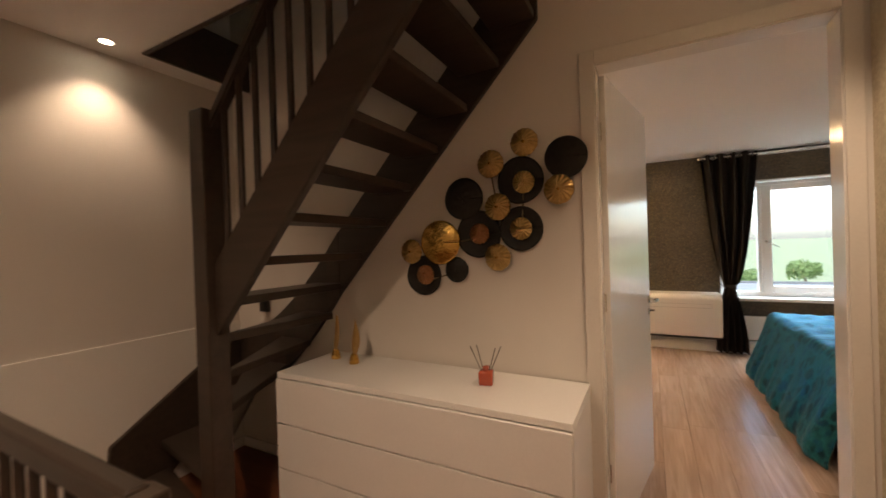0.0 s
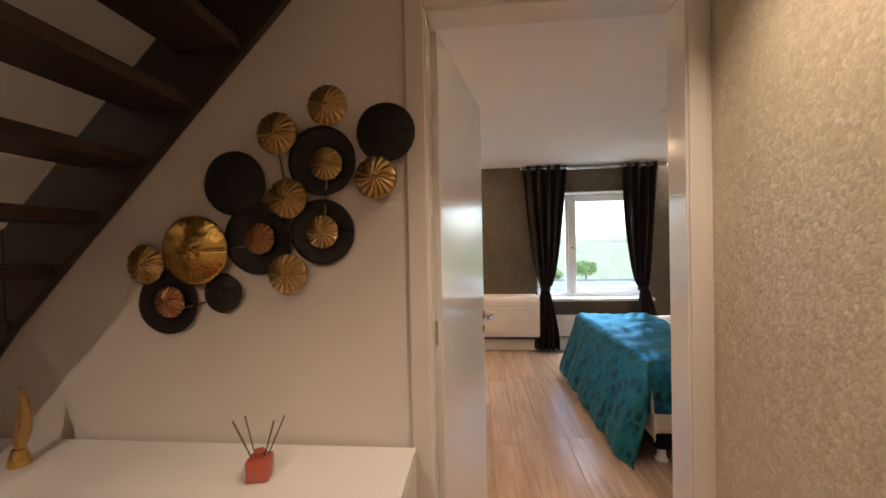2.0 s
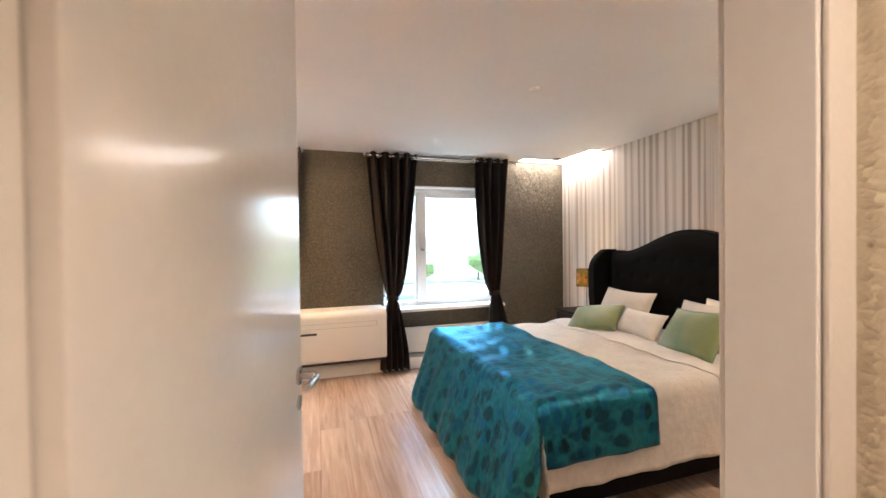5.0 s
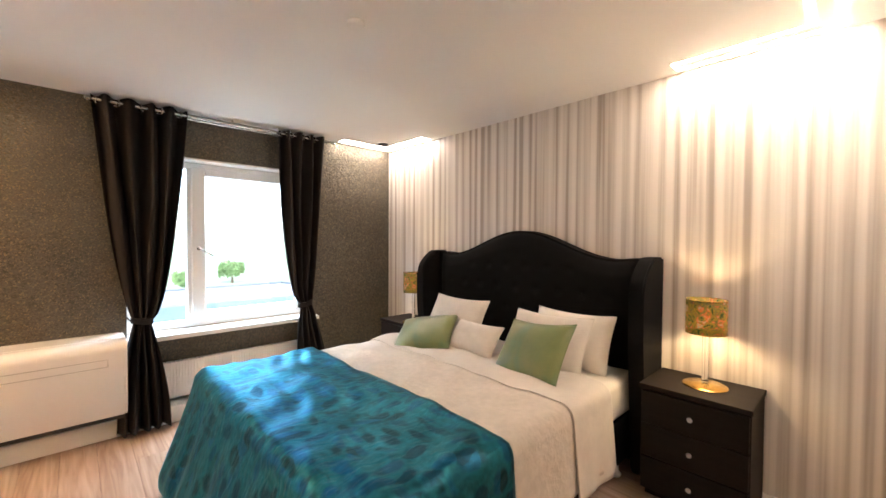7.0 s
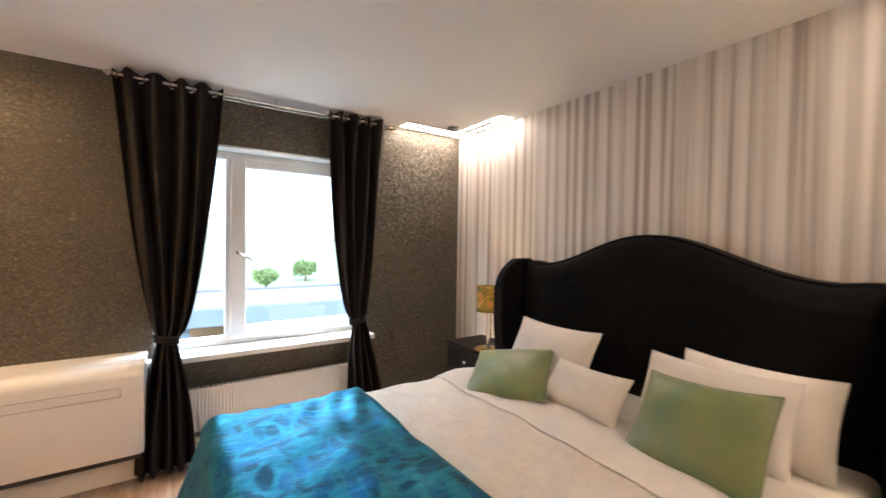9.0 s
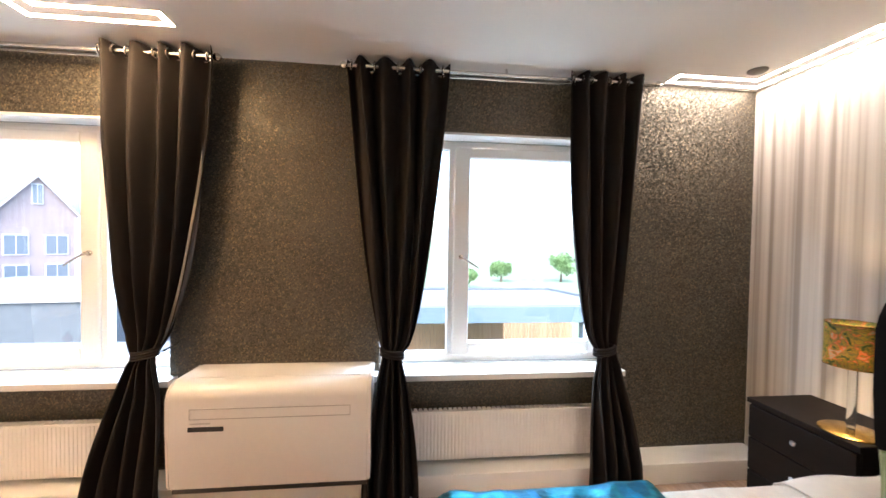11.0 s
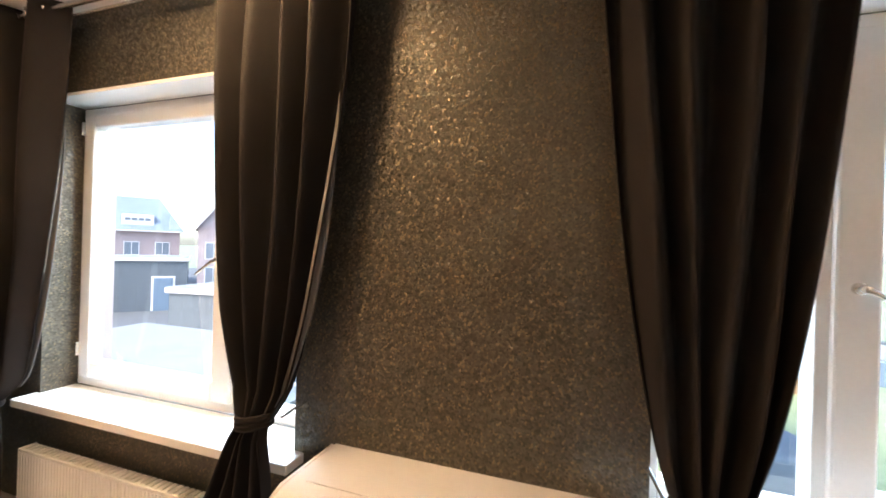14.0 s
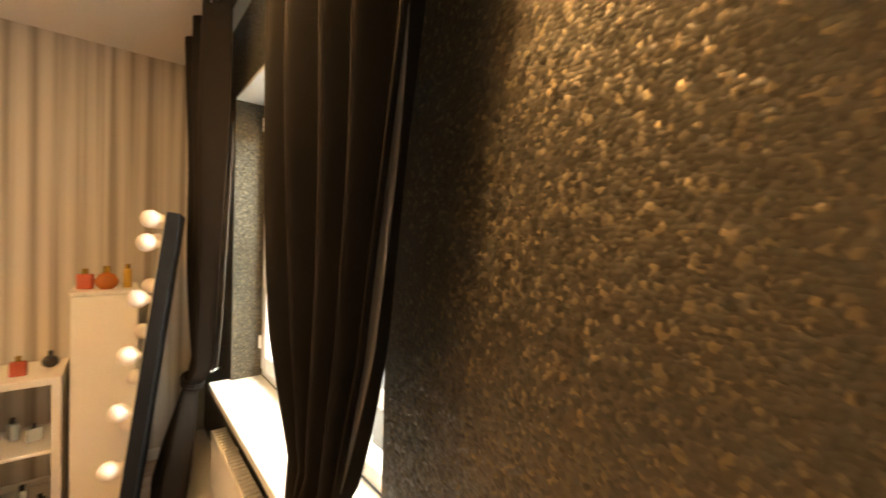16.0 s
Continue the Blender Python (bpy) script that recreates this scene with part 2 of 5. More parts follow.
def leaf_mat(name, pale, leaves, rough):
    """Velvet printed with pointed leaves in two directions, paler between them."""
    m = bpy.data.materials.new(name)
    m.use_nodes = True
    nt = m.node_tree
    L = nt.links.new
    b = nt.nodes["Principled BSDF"]
    tc = nt.nodes.new("ShaderNodeTexCoord")
    nz = nt.nodes.new("ShaderNodeTexNoise")
    nz.inputs["Scale"].default_value, nz.inputs["Detail"].default_value = 6, 4
    L(tc.outputs["Object"], nz.inputs["Vector"])
    ad = nt.nodes.new("ShaderNodeMixRGB")
    ad.blend_type = 'ADD'
    ad.inputs[0].default_value = 0.09
    L(tc.outputs["Object"], ad.inputs[1])
    L(nz.outputs["Color"], ad.inputs[2])
    layers = []
    for turn, sc in ((0.7, (7.5, 18, 11)), (-0.8, (18, 7.5, 11))):
        mp = nt.nodes.new("ShaderNodeMapping")
        mp.inputs["Rotation"].default_value = (0, 0, turn)
        mp.inputs["Scale"].default_value = sc
        L(ad.outputs[0], mp.inputs["Vector"])
        vo = nt.nodes.new("ShaderNodeTexVoronoi")
        vo.inputs["Scale"].default_value = 1.0
        L(mp.outputs[0], vo.inputs["Vector"])
        sp = nt.nodes.new("ShaderNodeSeparateColor")
        L(vo.outputs["Color"], sp.inputs[0])
        cr = nt.nodes.new("ShaderNodeValToRGB")
        el = cr.color_ramp.elements
        while len(el) < len(leaves):
            el.new(0.5)
        for i, c in enumerate(leaves):
            el[i].position, el[i].color = i / (len(leaves) - 1), (*c, 1)
        L(sp.outputs[0], cr.inputs[0])
        rim = nt.nodes.new("ShaderNodeMapRange")
        rim.interpolation_type = 'SMOOTHSTEP'
        rim.inputs["From Min"].default_value, rim.inputs["From Max"].default_value = 0.36, 0.60
        rim.inputs["To Max"].default_value = 0.92
        L(vo.outputs["Distance"], rim.inputs["Value"])
        mx = nt.nodes.new("ShaderNodeMixRGB")
        mx.inputs[2].default_value = (*pale, 1)
        L(rim.outputs[0], mx.inputs[0])
        L(cr.outputs[0], mx.inputs[1])
        layers.append(mx)
    big = nt.nodes.new("ShaderNodeTexNoise")
    big.inputs["Scale"].default_value, big.inputs["Detail"].default_value = 4.5, 3
    L(tc.outputs["Object"], big.inputs["Vector"])
    pick = nt.nodes.new("ShaderNodeMapRange")
    pick.inputs["From Min"].default_value, pick.inputs["From Max"].default_value = 0.46, 0.54
    L(big.outputs["Fac"], pick.inputs["Value"])
    two = nt.nodes.new("ShaderNodeMixRGB")
    L(pick.outputs[0], two.inputs[0])
    L(layers[0].outputs[0], two.inputs[1])
    L(layers[1].outputs[0], two.inputs[2])
    streak = nt.nodes.new("ShaderNodeTexNoise")
    streak.inputs["Scale"].default_value, streak.inputs["Detail"].default_value = 30, 4
    L(ad.outputs[0], streak.inputs["Vector"])
    so = nt.nodes.new("ShaderNodeMapRange")
    so.inputs["From Min"].default_value, so.inputs["From Max"].default_value = 0.3, 0.7
    so.inputs["To Min"].default_value, so.inputs["To Max"].default_value = 0.72, 1.25
    L(streak.outputs["Fac"], so.inputs["Value"])
    ml = nt.nodes.new("ShaderNodeMixRGB")
    ml.blend_type = 'MULTIPLY'
    ml.inputs[0].default_value = 1.0
    L(two.outputs[0], ml.inputs[1])
    L(so.outputs[0], ml.inputs[2])
    L(ml.outputs[0], b.inputs["Base Color"])
    b.inputs["Roughness"].default_value = rough
    b.inputs["Specular IOR Level"].default_value = 1.0
    b.inputs["Metallic"].default_value = 0.72
    b.inputs["Specular Tint"].default_value = (0.5, 0.85, 1.0, 1)
    b.inputs["Sheen Weight"].default_value, b.inputs["Sheen Roughness"].default_value = 0.12, 0.3
    b.inputs["Sheen Tint"].default_value = (0.45, 0.85, 1.0, 1)
    mp = nt.nodes.new("ShaderNodeMapping")
    mp.inputs["Rotation"].default_value = (0, 0, 0.5)
    mp.inputs["Scale"].default_value = (9, 24, 14)
    L(tc.outputs["Object"], mp.inputs["Vector"])
    cz = nt.nodes.new("ShaderNodeTexNoise")
    cz.inputs["Scale"].default_value, cz.inputs["Detail"].default_value, cz.inputs["Distortion"].default_value = 1, 5, 1.2
    L(mp.outputs[0], cz.inputs["Vector"])
    bp = nt.nodes.new("ShaderNodeBump")
    bp.inputs["Strength"].default_value, bp.inputs["Distance"].default_value = 0.4, 0.014
    L(cz.outputs["Fac"], bp.inputs["Height"])
    L(bp.outputs[0], b.inputs["Normal"])
    return m


M_GLIT = flake_mat("dark_flake_wallpaper", (0.066, 0.060, 0.048), (0.142, 0.127, 0.098), 128, 0.3, 0.52, 0.40, 0.22, 0.5, 0.39)
M_CREAM = flake_mat("cream_flake_wallpaper", (0.62, 0.545, 0.40), (0.73, 0.655, 0.50), 85, 0.3, 0.06, 0.42, 0.5, 0.12, 0.14)
M_STRIPE = stripe_mat("stripe_wallpaper")
M_WALL = mat("landing_plaster", (0.70, 0.655, 0.60), 0.75, bump=0.12, bscale=180, var=0.05, vscale=1.5)
M_WALL_LOW = mat("lower_wall_paint", (0.80, 0.77, 0.72), 0.6, bump=0.08, bscale=160, var=0.04, vscale=1.5)
M_CEIL = mat("ceiling_paint", (0.80, 0.785, 0.765), 0.85, bump=0.06, bscale=220, var=0.03, vscale=1.2)
M_WHITE = mat("white_lacquer", (0.82, 0.80, 0.77), 0.28, bump=0.02, bscale=90, var=0.03, vscale=2)
M_DOOR = mat("white_door_paint", (0.80, 0.775, 0.74), 0.14, bump=0.02, bscale=40, var=0.03, vscale=1)
M_ARCH = mat("cream_frame_paint", (0.72, 0.68, 0.62), 0.45, bump=0.04, bscale=90, var=0.04, vscale=1.5)
M_FRAME = mat("white_window_plastic", (0.84, 0.84, 0.83), 0.3, bump=0.02, bscale=70, var=0.03, vscale=2)
M_RAD = mat("white_enamel", (0.80, 0.78, 0.75), 0.35, bump=0.02, bscale=70, var=0.03)
M_PLASTIC = mat("white_plastic", (0.74, 0.725, 0.715), 0.25, bump=0.01, bscale=60, var=0.02)
M_FRAMEBLACK = mat("black_frame_paint", (0.008, 0.008, 0.009), 0.65, bump=0.05, bscale=90, var=0.2)
M_BLACK = mat("black_plastic", (0.012, 0.012, 0.012), 0.3, var=0.2)
M_FLOOR = wood_mat("oak_laminate", (0.33, 0.225, 0.17), (0.56, 0.42, 0.33), 1, 0.24)
M_REDFLOOR = wood_mat("red_brown_boards", (0.16, 0.05, 0.025), (0.25, 0.09, 0.045), 0, 0.4, False)
M_GAP = mat("floor_joint", (0.07, 0.045, 0.03), 0.8)
M_STAIR = wood_mat("dark_brown_painted_wood", (0.028, 0.019, 0.013), (0.056, 0.037, 0.026), 0, 0.42, True, 0.6)
M_CURT = mat("black_curtain_cloth", (0.017, 0.0138, 0.0125), 0.8, bump=0.1, bscale=400, var=0.2)
M_LINING = mat("pale_curtain_lining", (0.15, 0.145, 0.145), 0.7, var=0.08)
M_CHROME = mat("brushed_steel", (0.62, 0.60, 0.57), 0.25, 1.0, bump=0.03, bscale=120, var=0.05)
M_GOLD = mat("gold_leaf_metal", (0.60, 0.38, 0.10), 0.26, 1.0, bump=0.35, bscale=55, var=0.2, vscale=12)
M_BRONZE = mat("antique_gold_metal", (0.48, 0.33, 0.13), 0.28, 1.0, bump=0.3, bscale=60, var=0.25, vscale=15)
M_COPPER = mat("copper_metal", (0.40, 0.20, 0.10), 0.32, 1.0, bump=0.3, bscale=60, var=0.25, vscale=15)
M_DARKMETAL = mat("black_metal", (0.030, 0.027, 0.023), 0.5, 0.6, bump=0.4, bscale=35, var=0.3, vscale=10)
M_WIRE = mat("bronze_wire", (0.25, 0.2, 0.13), 0.4, 1.0)
M_VELVET = mat("black_velvet", (0.002, 0.0018, 0.002), 0.9, bump=0.1, bscale=120, var=0.3)
M_NIGHT = wood_mat("black_brown_wood", (0.004, 0.003, 0.0025), (0.010, 0.0065, 0.005), 1, 0.6, True, 0.8)
M_TEAL = leaf_mat("teal_leaf_satin", (0.014, 0.140, 0.185), [(0.0015, 0.022, 0.034), (0.002, 0.036, 0.068), (0.003, 0.060, 0.13), (0.005, 0.10, 0.21)], 0.42)
M_SPREAD = mat("beige_quilt", (0.56, 0.50, 0.43), 0.8, bump=0.5, bscale=26, var=0.12, vscale=9, sheen=0.2)
M_SHEET = mat("cream_sheet", (0.68, 0.63, 0.55), 0.8, bump=0.2, bscale=14, var=0.05, vscale=6, sheen=0.15)
M_PILLOW = mat("beige_pillow_linen", (0.58, 0.53, 0.47), 0.8, bump=0.25, bscale=18, var=0.06, vscale=7, sheen=0.2)
M_GREEN = blotch_mat("green_satin", [(0.085, 0.155, 0.07), (0.135, 0.165, 0.052), (0.165, 0.185, 0.06)], 2.2, 0.38, 0.3, (1, 1, 1), 0.2, 14)
M_SHADE = blotch_mat("flower_print_shade", [(0.02, 0.05, 0.02), (0.07, 0.11, 0.03), (0.34, 0.25, 0.03), (0.09, 0.13, 0.05), (0.55, 0.16, 0.03), (0.30, 0.32, 0.26)], 24, 0.7, 0.0, (1, 1, 1), 0.1, 60)
def let_light_through(m, amount):
    """Mixes some translucency into a thin cloth."""
    nt = m.node_tree
    b = nt.nodes["Principled BSDF"]
    out = nt.nodes["Material Output"]
    tr = nt.nodes.new("ShaderNodeBsdfTranslucent")
    mx = nt.nodes.new("ShaderNodeMixShader")
    mx.inputs[0].default_value = amount
    nt.links.new(b.inputs["Base Color"].links[0].from_socket, tr.inputs["Color"])
    nt.links.new(b.outputs[0], mx.inputs[1])
    nt.links.new(tr.outputs[0], mx.inputs[2])
    nt.links.new(mx.outputs[0], out.inputs["Surface"])


let_light_through(M_SHADE, 0.3)
for dull in (M_CURT, M_VELVET, M_NIGHT, M_FRAMEBLACK):
    dull.node_tree.nodes["Principled BSDF"].inputs["Specular IOR Level"].default_value = 0.2
M_CRYSTAL = glass_mat("crystal", (0.95, 0.97, 1.0), 0.02)
M_GLASS = glass_mat("clear_glass")
M_KNOB = mat("silvered_crystal", (0.75, 0.76, 0.80), 0.12, 0.6, var=0.02)
M_MIRROR = mat("mirror_glass", (0.9, 0.9, 0.9), 0.02, 1.0, var=0.0)
M_AMBER = mat("red_amber_glass", (0.42, 0.075, 0.035), 0.15, coat=0.5, var=0.1)
M_STICK = mat("dark_reed", (0.06, 0.045, 0.035), 0.7)
M_FEATHER = mat("gold_feather", (0.42, 0.27, 0.11), 0.4, 0.7, bump=0.3, bscale=40, var=0.2)
M_LED = glow("led_diffuser", (1.0, 0.77, 0.56), 13)
M_LEDN = glow("dimmed_led_diffuser", (1.0, 0.80, 0.64), 8)
M_LEDW = glow("warm_led_diffuser", (1.0, 0.62, 0.30), 26)
M_SPOTLED = glow("spot_led", (1.0, 0.86, 0.62), 8)
M_FITTING = mat("grey_fitting_plastic", (0.16, 0.15, 0.14), 0.5)
M_BULB = glow("lamp_bulb", (1.0, 0.68, 0.34), 46)
M_VBULB = mat("frosted_bulb", (0.85, 0.78, 0.74), 0.35, var=0.02)
# brick, tiles, shed boards and far panes are paled: haze put into their colour
M_BRICK = mat("far_brick", (0.31, 0.255, 0.25), 0.85, bump=0.2, bscale=8, var=0.2, vscale=1)
M_ROOFT = mat("far_roof_tiles", (0.16, 0.20, 0.23), 0.7, bump=0.4, bscale=4, var=0.15, vscale=1)
M_FASCIA = mat("blue_grey_fascia", (0.13, 0.18, 0.23), 0.6, var=0.1)
M_FELT = mat("pale_roofing_felt", (0.21, 0.23, 0.23), 0.9, bump=0.2, bscale=5, var=0.15, vscale=0.7)
M_DARKSHED = mat("dark_shed_boards", (0.10, 0.115, 0.125), 0.7, var=0.2)
M_FENCE = wood_mat("garden_fence_wood", (0.22, 0.12, 0.06), (0.38, 0.23, 0.13), 2, 0.8, True)
M_GRASS = mat("lawn", (0.20, 0.25, 0.13), 0.9, bump=0.5, bscale=30, var=0.35, vscale=0.8)
M_LEAF = mat("leaves", (0.12, 0.20, 0.07), 0.7, var=0.4, vscale=6)
M_BARK = mat("bark", (0.10, 0.075, 0.05), 0.9, bump=0.5, bscale=20, var=0.3)
M_ASPHALT = mat("paving", (0.10, 0.105, 0.105), 0.9, bump=0.2, bscale=12, var=0.15)
M_PANEGLASS = mat("far_window_glass", (0.16, 0.19, 0.22), 0.05, var=0.1)
M_TRIMWHITE = mat("outdoor_white_trim", (0.58, 0.58, 0.57), 0.6, var=0.06)
M_DUMMY = mat("outdoor_blue_cover", (0.06, 0.09, 0.13), 0.6, var=0.2)
M_BOTTLE = [mat("perfume_glass", c, 0.12, coat=0.4, var=0.1) for c in ((0.55, 0.16, 0.04), (0.03, 0.02, 0.02), (0.55, 0.35, 0.08), (0.42, 0.50, 0.55), (0.5, 0.1, 0.06), (0.12, 0.05, 0.04))]


# ---------------------------------------------------------------- mesh tools
def mesh_of(bm, name, material, smooth=False):
    me = bpy.data.meshes.new(name)
    bmesh.ops.recalc_face_normals(bm, faces=bm.faces)
    bm.to_mesh(me)
    bm.free()
    me.materials.append(material)
    if smooth:
        for p in me.polygons:
            p.use_smooth = True
        me.set_sharp_from_angle(angle=radians(40))
    return me


def part(name, bm, material, parent=None, label="", smooth=False):
    """One mesh object out of a bmesh, under a thing or a part."""
    ob = new(name, mesh_of(bm, name, material, smooth))
    if parent:
        ob.parent = parent
    if label:
        tagged(ob, label)
    return ob


def thing(name, x=0, y=0, z=0, rz=0, label="", category="", group="", kind=""):
    ob = new(name)
    ob.matrix_world = pose(x, y, z, 0, 0, rz)
    return tagged(ob, label, category, group, kind)


def box(x0, x1, y0, y1, z0, z1, bevel=0.0, bm=None, seg=2):
    b = bmesh.new()
    r = bmesh.ops.create_cube(b, size=1.0)
    for v in b.verts:
        v.co = (x0 + (v.co.x + .5) * (x1 - x0), y0 + (v.co.y + .5) * (y1 - y0), z0 + (v.co.z + .5) * (z1 - z0))
    if bevel:
        bmesh.ops.bevel(b, geom=b.edges[:], offset=bevel, segments=seg, affect='EDGES', profile=0.5)
    if bm is None:
        return b
    me = bpy.data.meshes.new("tmp")
    b.to_mesh(me)
    b.free()
    bm.from_mesh(me)
    bpy.data.meshes.remove(me)
    return bm


def tube(path, radius, seg=12, cap=True, bm=None):
    """A round rod along points; radius a number or one for each point."""
    bm = bm or bmesh.new()
    pts = [Vector(p) for p in path]
    rad = radius if isinstance(radius, (list, tuple)) else [radius] * len(pts)
    rings = []
    for i, p in enumerate(pts):
        d = (pts[min(i + 1, len(pts) - 1)] - pts[max(i - 1, 0)]).normalized()
        q = d.to_track_quat('Z', 'Y')
        rings.append([bm.verts.new(p + q @ Vector((rad[i] * math.cos(a), rad[i] * math.sin(a), 0))) for a in [2 * math.pi * k / seg for k in range(seg)]])
    for a, b in zip(rings, rings[1:]):
        for k in range(seg):
            bm.faces.new((a[k], a[(k + 1) % seg], b[(k + 1) % seg], b[k]))
    if cap:
        bm.faces.new(rings[0][::-1])
        bm.faces.new(rings[-1])
    return bm


def lathe(profile, seg=32, bm=None, axis='Z'):
    """A turned shape from (radius, height) pairs."""
    bm = bm or bmesh.new()
    rings = []
    for r, h in profile:
        ring = []
        for k in range(seg):
            a = 2 * math.pi * k / seg
            if axis == 'Z':
                ring.append(bm.verts.new((r * math.cos(a), r * math.sin(a), h)))
            else:
                ring.append(bm.verts.new((r * math.cos(a), -h, r * math.sin(a))))
        rings.append(ring)
    for a, b in zip(rings, rings[1:]):
        for k in range(seg):
            bm.faces.new((a[k], a[(k + 1) % seg], b[(k + 1) % seg], b[k]))
    bm.faces.new(rings[0][::-1])
    bm.faces.new(rings[-1])
    return bm


def prism(poly, axis, a0, a1, bevel=0.0):
    """A flat outline pulled out along an axis: poly in the other two axes, in order x, y, z."""
    bm = bmesh.new()

    def at(p, a):
        v = list(p)
        v.insert(axis, a)
        return v
    lo = [bm.verts.new(at(p, a0)) for p in poly]
    hi = [bm.verts.new(at(p, a1)) for p in poly]
    n = len(poly)
    bm.faces.new(lo[::-1])
    bm.faces.new(hi)
    for i in range(n):
        bm.faces.new((lo[i], lo[(i + 1) % n], hi[(i + 1) % n], hi[i]))
    if bevel:
        bmesh.ops.bevel(bm, geom=bm.edges[:], offset=bevel, segments=2, affect='EDGES')
    return bm


def grid_surface(f, nu, nv, bm=None, close_u=False):
    bm = bm or bmesh.new()
    vs = [[bm.verts.new(f(i / nu, j / nv)) for j in range(nv + 1)] for i in range(nu + 1)]
    for i in range(nu):
        for j in range(nv):
            bm.faces.new((vs[i][j], vs[i + 1][j], vs[i + 1][j + 1], vs[i][j + 1]))
    return bm


def structure(name, bm, material, label, smooth=False):
    return tagged(part(name, bm, material, None, "", smooth), label, "", "", "structure")


def solid(ob, t, offset=-1):
    md = ob.modifiers.new("thickness", 'SOLIDIFY')
    md.thickness, md.offset = t, offset
    return ob


# ---------------------------------------------------------------- the building
def window_wall():
    bm = bmesh.new()
    y0, y1 = YN, 7.20
    xs = [(XW - 0.1, -1.934), (-0.344, 0.91), (2.50, XE + 0.1)]
    for a, b in xs:
        box(a, b, y0, y1, F - 0.2, CB + 0.2, 0, bm)
    for a, b in ((-1.934, -0.344), (0.91, 2.50)):
        box(a, b, y0, y1, F - 0.2, 0.61, 0, bm)
        box(a, b, y0, y1, 2.20, CB + 0.2, 0, bm)
    structure("wall_north", bm, M_GLIT, "dark grey wall papered with glittering metallic flakes")
    # white lining of the window heads
    for a, b in ((-1.934, -0.344), (0.91, 2.50)):
        structure("wall_outside", box(a, a + 0.004, 7.112, 7.2, 0.62, 2.2), M_BRICK, "brick edge of the outer window reveal")
        structure("trim", box(a + .002, b - .002, YN - 0.002, 7.03, 2.182, 2.1985, 0.002), M_FRAME, "white board lining the window head")


window_wall()
structure("wall_east", box(XE, XE + 0.15, YB - 0.1, YN, F - 0.2, CB + 0.2), M_STRIPE, "wall papered with cream and taupe curtain-fold stripes")
structure("wall_west", box(XW - 0.15, XW, YB - 0.1, YN, F - 0.2, CB + 0.2), M_STRIPE, "wall papered with cream and taupe curtain-fold stripes")


def dividing_wall():
    bm = bmesh.new()
    box(LX - 0.1, OX0, YW, YB, F - 0.2, 5.2, 0, bm)
    box(OX1, XE + 0.15, YW, YB, F - 0.2, 5.2, 0, bm)
    box(OX0, OX1, YW, YB, OZ, 5.2, 0, bm)
    structure("wall_south", bm, M_WALL, "smooth off-white plaster wall with a doorway")


dividing_wall()


def bedroom_ceiling():
    structure("ceiling", box(XW - 0.1, XE + 0.1, YB, YN + 0.1, CB, CB + 0.12), M_CEIL, "smooth white bedroom ceiling")


bedroom_ceiling()
structure("floor_base", box(XW - 0.1, XE + 0.1, YW, YN, F - 0.15, F - 0.012), M_GAP, "dark underlay in the floor joints")
structure("floor_landing", box(LX - 0.1, RX + 0.1, LS - 0.1, YW, F - 0.15, F), M_REDFLOOR, "red-brown wooden landing floor")
structure("wall_landing_left", box(LX - 0.15, LX, LS - 0.1, YW, F - 0.2, 5.2), M_WALL, "off-white plaster landing wall")
structure("trim", box(LX, LX + 0.012, LS, YW, F, 0.925, 0.003), M_WALL_LOW, "lighter painted lower panel of the landing wall")
structure("wall_landing_right", box(RX, RX + 0.12, LS - 0.1, YW, F - 0.2, CL + 0.3), M_CREAM, "landing wall in cream wallpaper with glittering flakes")
structure("wall_landing_south", box(LX, RX, LS - 0.12, LS, F - 0.2, CL + 0.3), M_WALL, "plain off-white landing wall")


HX0, HX1, HY0 = -2.60, -0.36, 1.64   # stairwell opening in the landing ceiling


def landing_ceiling():
    bm = bmesh.new()
    box(LX, RX, LS, HY0, CL, CL + 0.30, 0, bm)
    box(LX, HX0, HY0, YW, CL, CL + 0.30, 0, bm)
    box(HX1, RX, HY0, YW, CL, CL + 0.30, 0, bm)
    structure("ceiling_landing", bm, M_CEIL, "off-white landing ceiling with a stairwell opening")
    bm = bmesh.new()
    t = 0.02
    box(HX0, HX1, HY0, HY0 + t, CL - 0.012, CL + 0.32, 0, bm)
    box(HX0, HX0 + t, HY0 + t, YW - 0.002, CL - 0.012, CL + 0.32, 0, bm)
    box(HX1 - t, HX1, HY0 + t, YW - 0.002, CL - 0.012, CL + 0.32, 0, bm)
    structure("trim_stairwell", bm, M_STAIR, "dark brown boards lining the stairwell opening")
    # the floor above: walls and roof that close it
    bm = bmesh.new()
    box(LX, RX + 1, LS - 0.1, LS, CL + 0.3, 5.2, 0, bm)
    box(RX + 0.9, RX + 1, LS, YW, CL + 0.3, 5.2, 0, bm)
    box(LX - .15, RX + 1, LS - 0.1, YB, 5.2, 5.3, 0, bm)
    structure("wall_upper_floor", bm, M_WALL, "plain walls of the floor above")


landing_ceiling()


def baseboard(name, x0, x1, y0, y1, h=0.075):
    structure(name, box(x0, x1, y0, y1, F, F + h, 0.004), M_WHITE, "white painted baseboard")


baseboard("baseboard", XE - 0.015, XE, YB, YN)
baseboard("baseboard", XW, XW + 0.015, YB, YN)
baseboard("baseboard", OX1 + 0.06, XE, YB, YB + 0.015)
baseboard("baseboard", LX + 0.012, LX + 0.03, LS, YW)
baseboard("baseboard", LX + 0.03, OX0 - 0.07, YW - 0.015, YW)
baseboard("baseboard", RX - 0.015, RX, LS, YW)
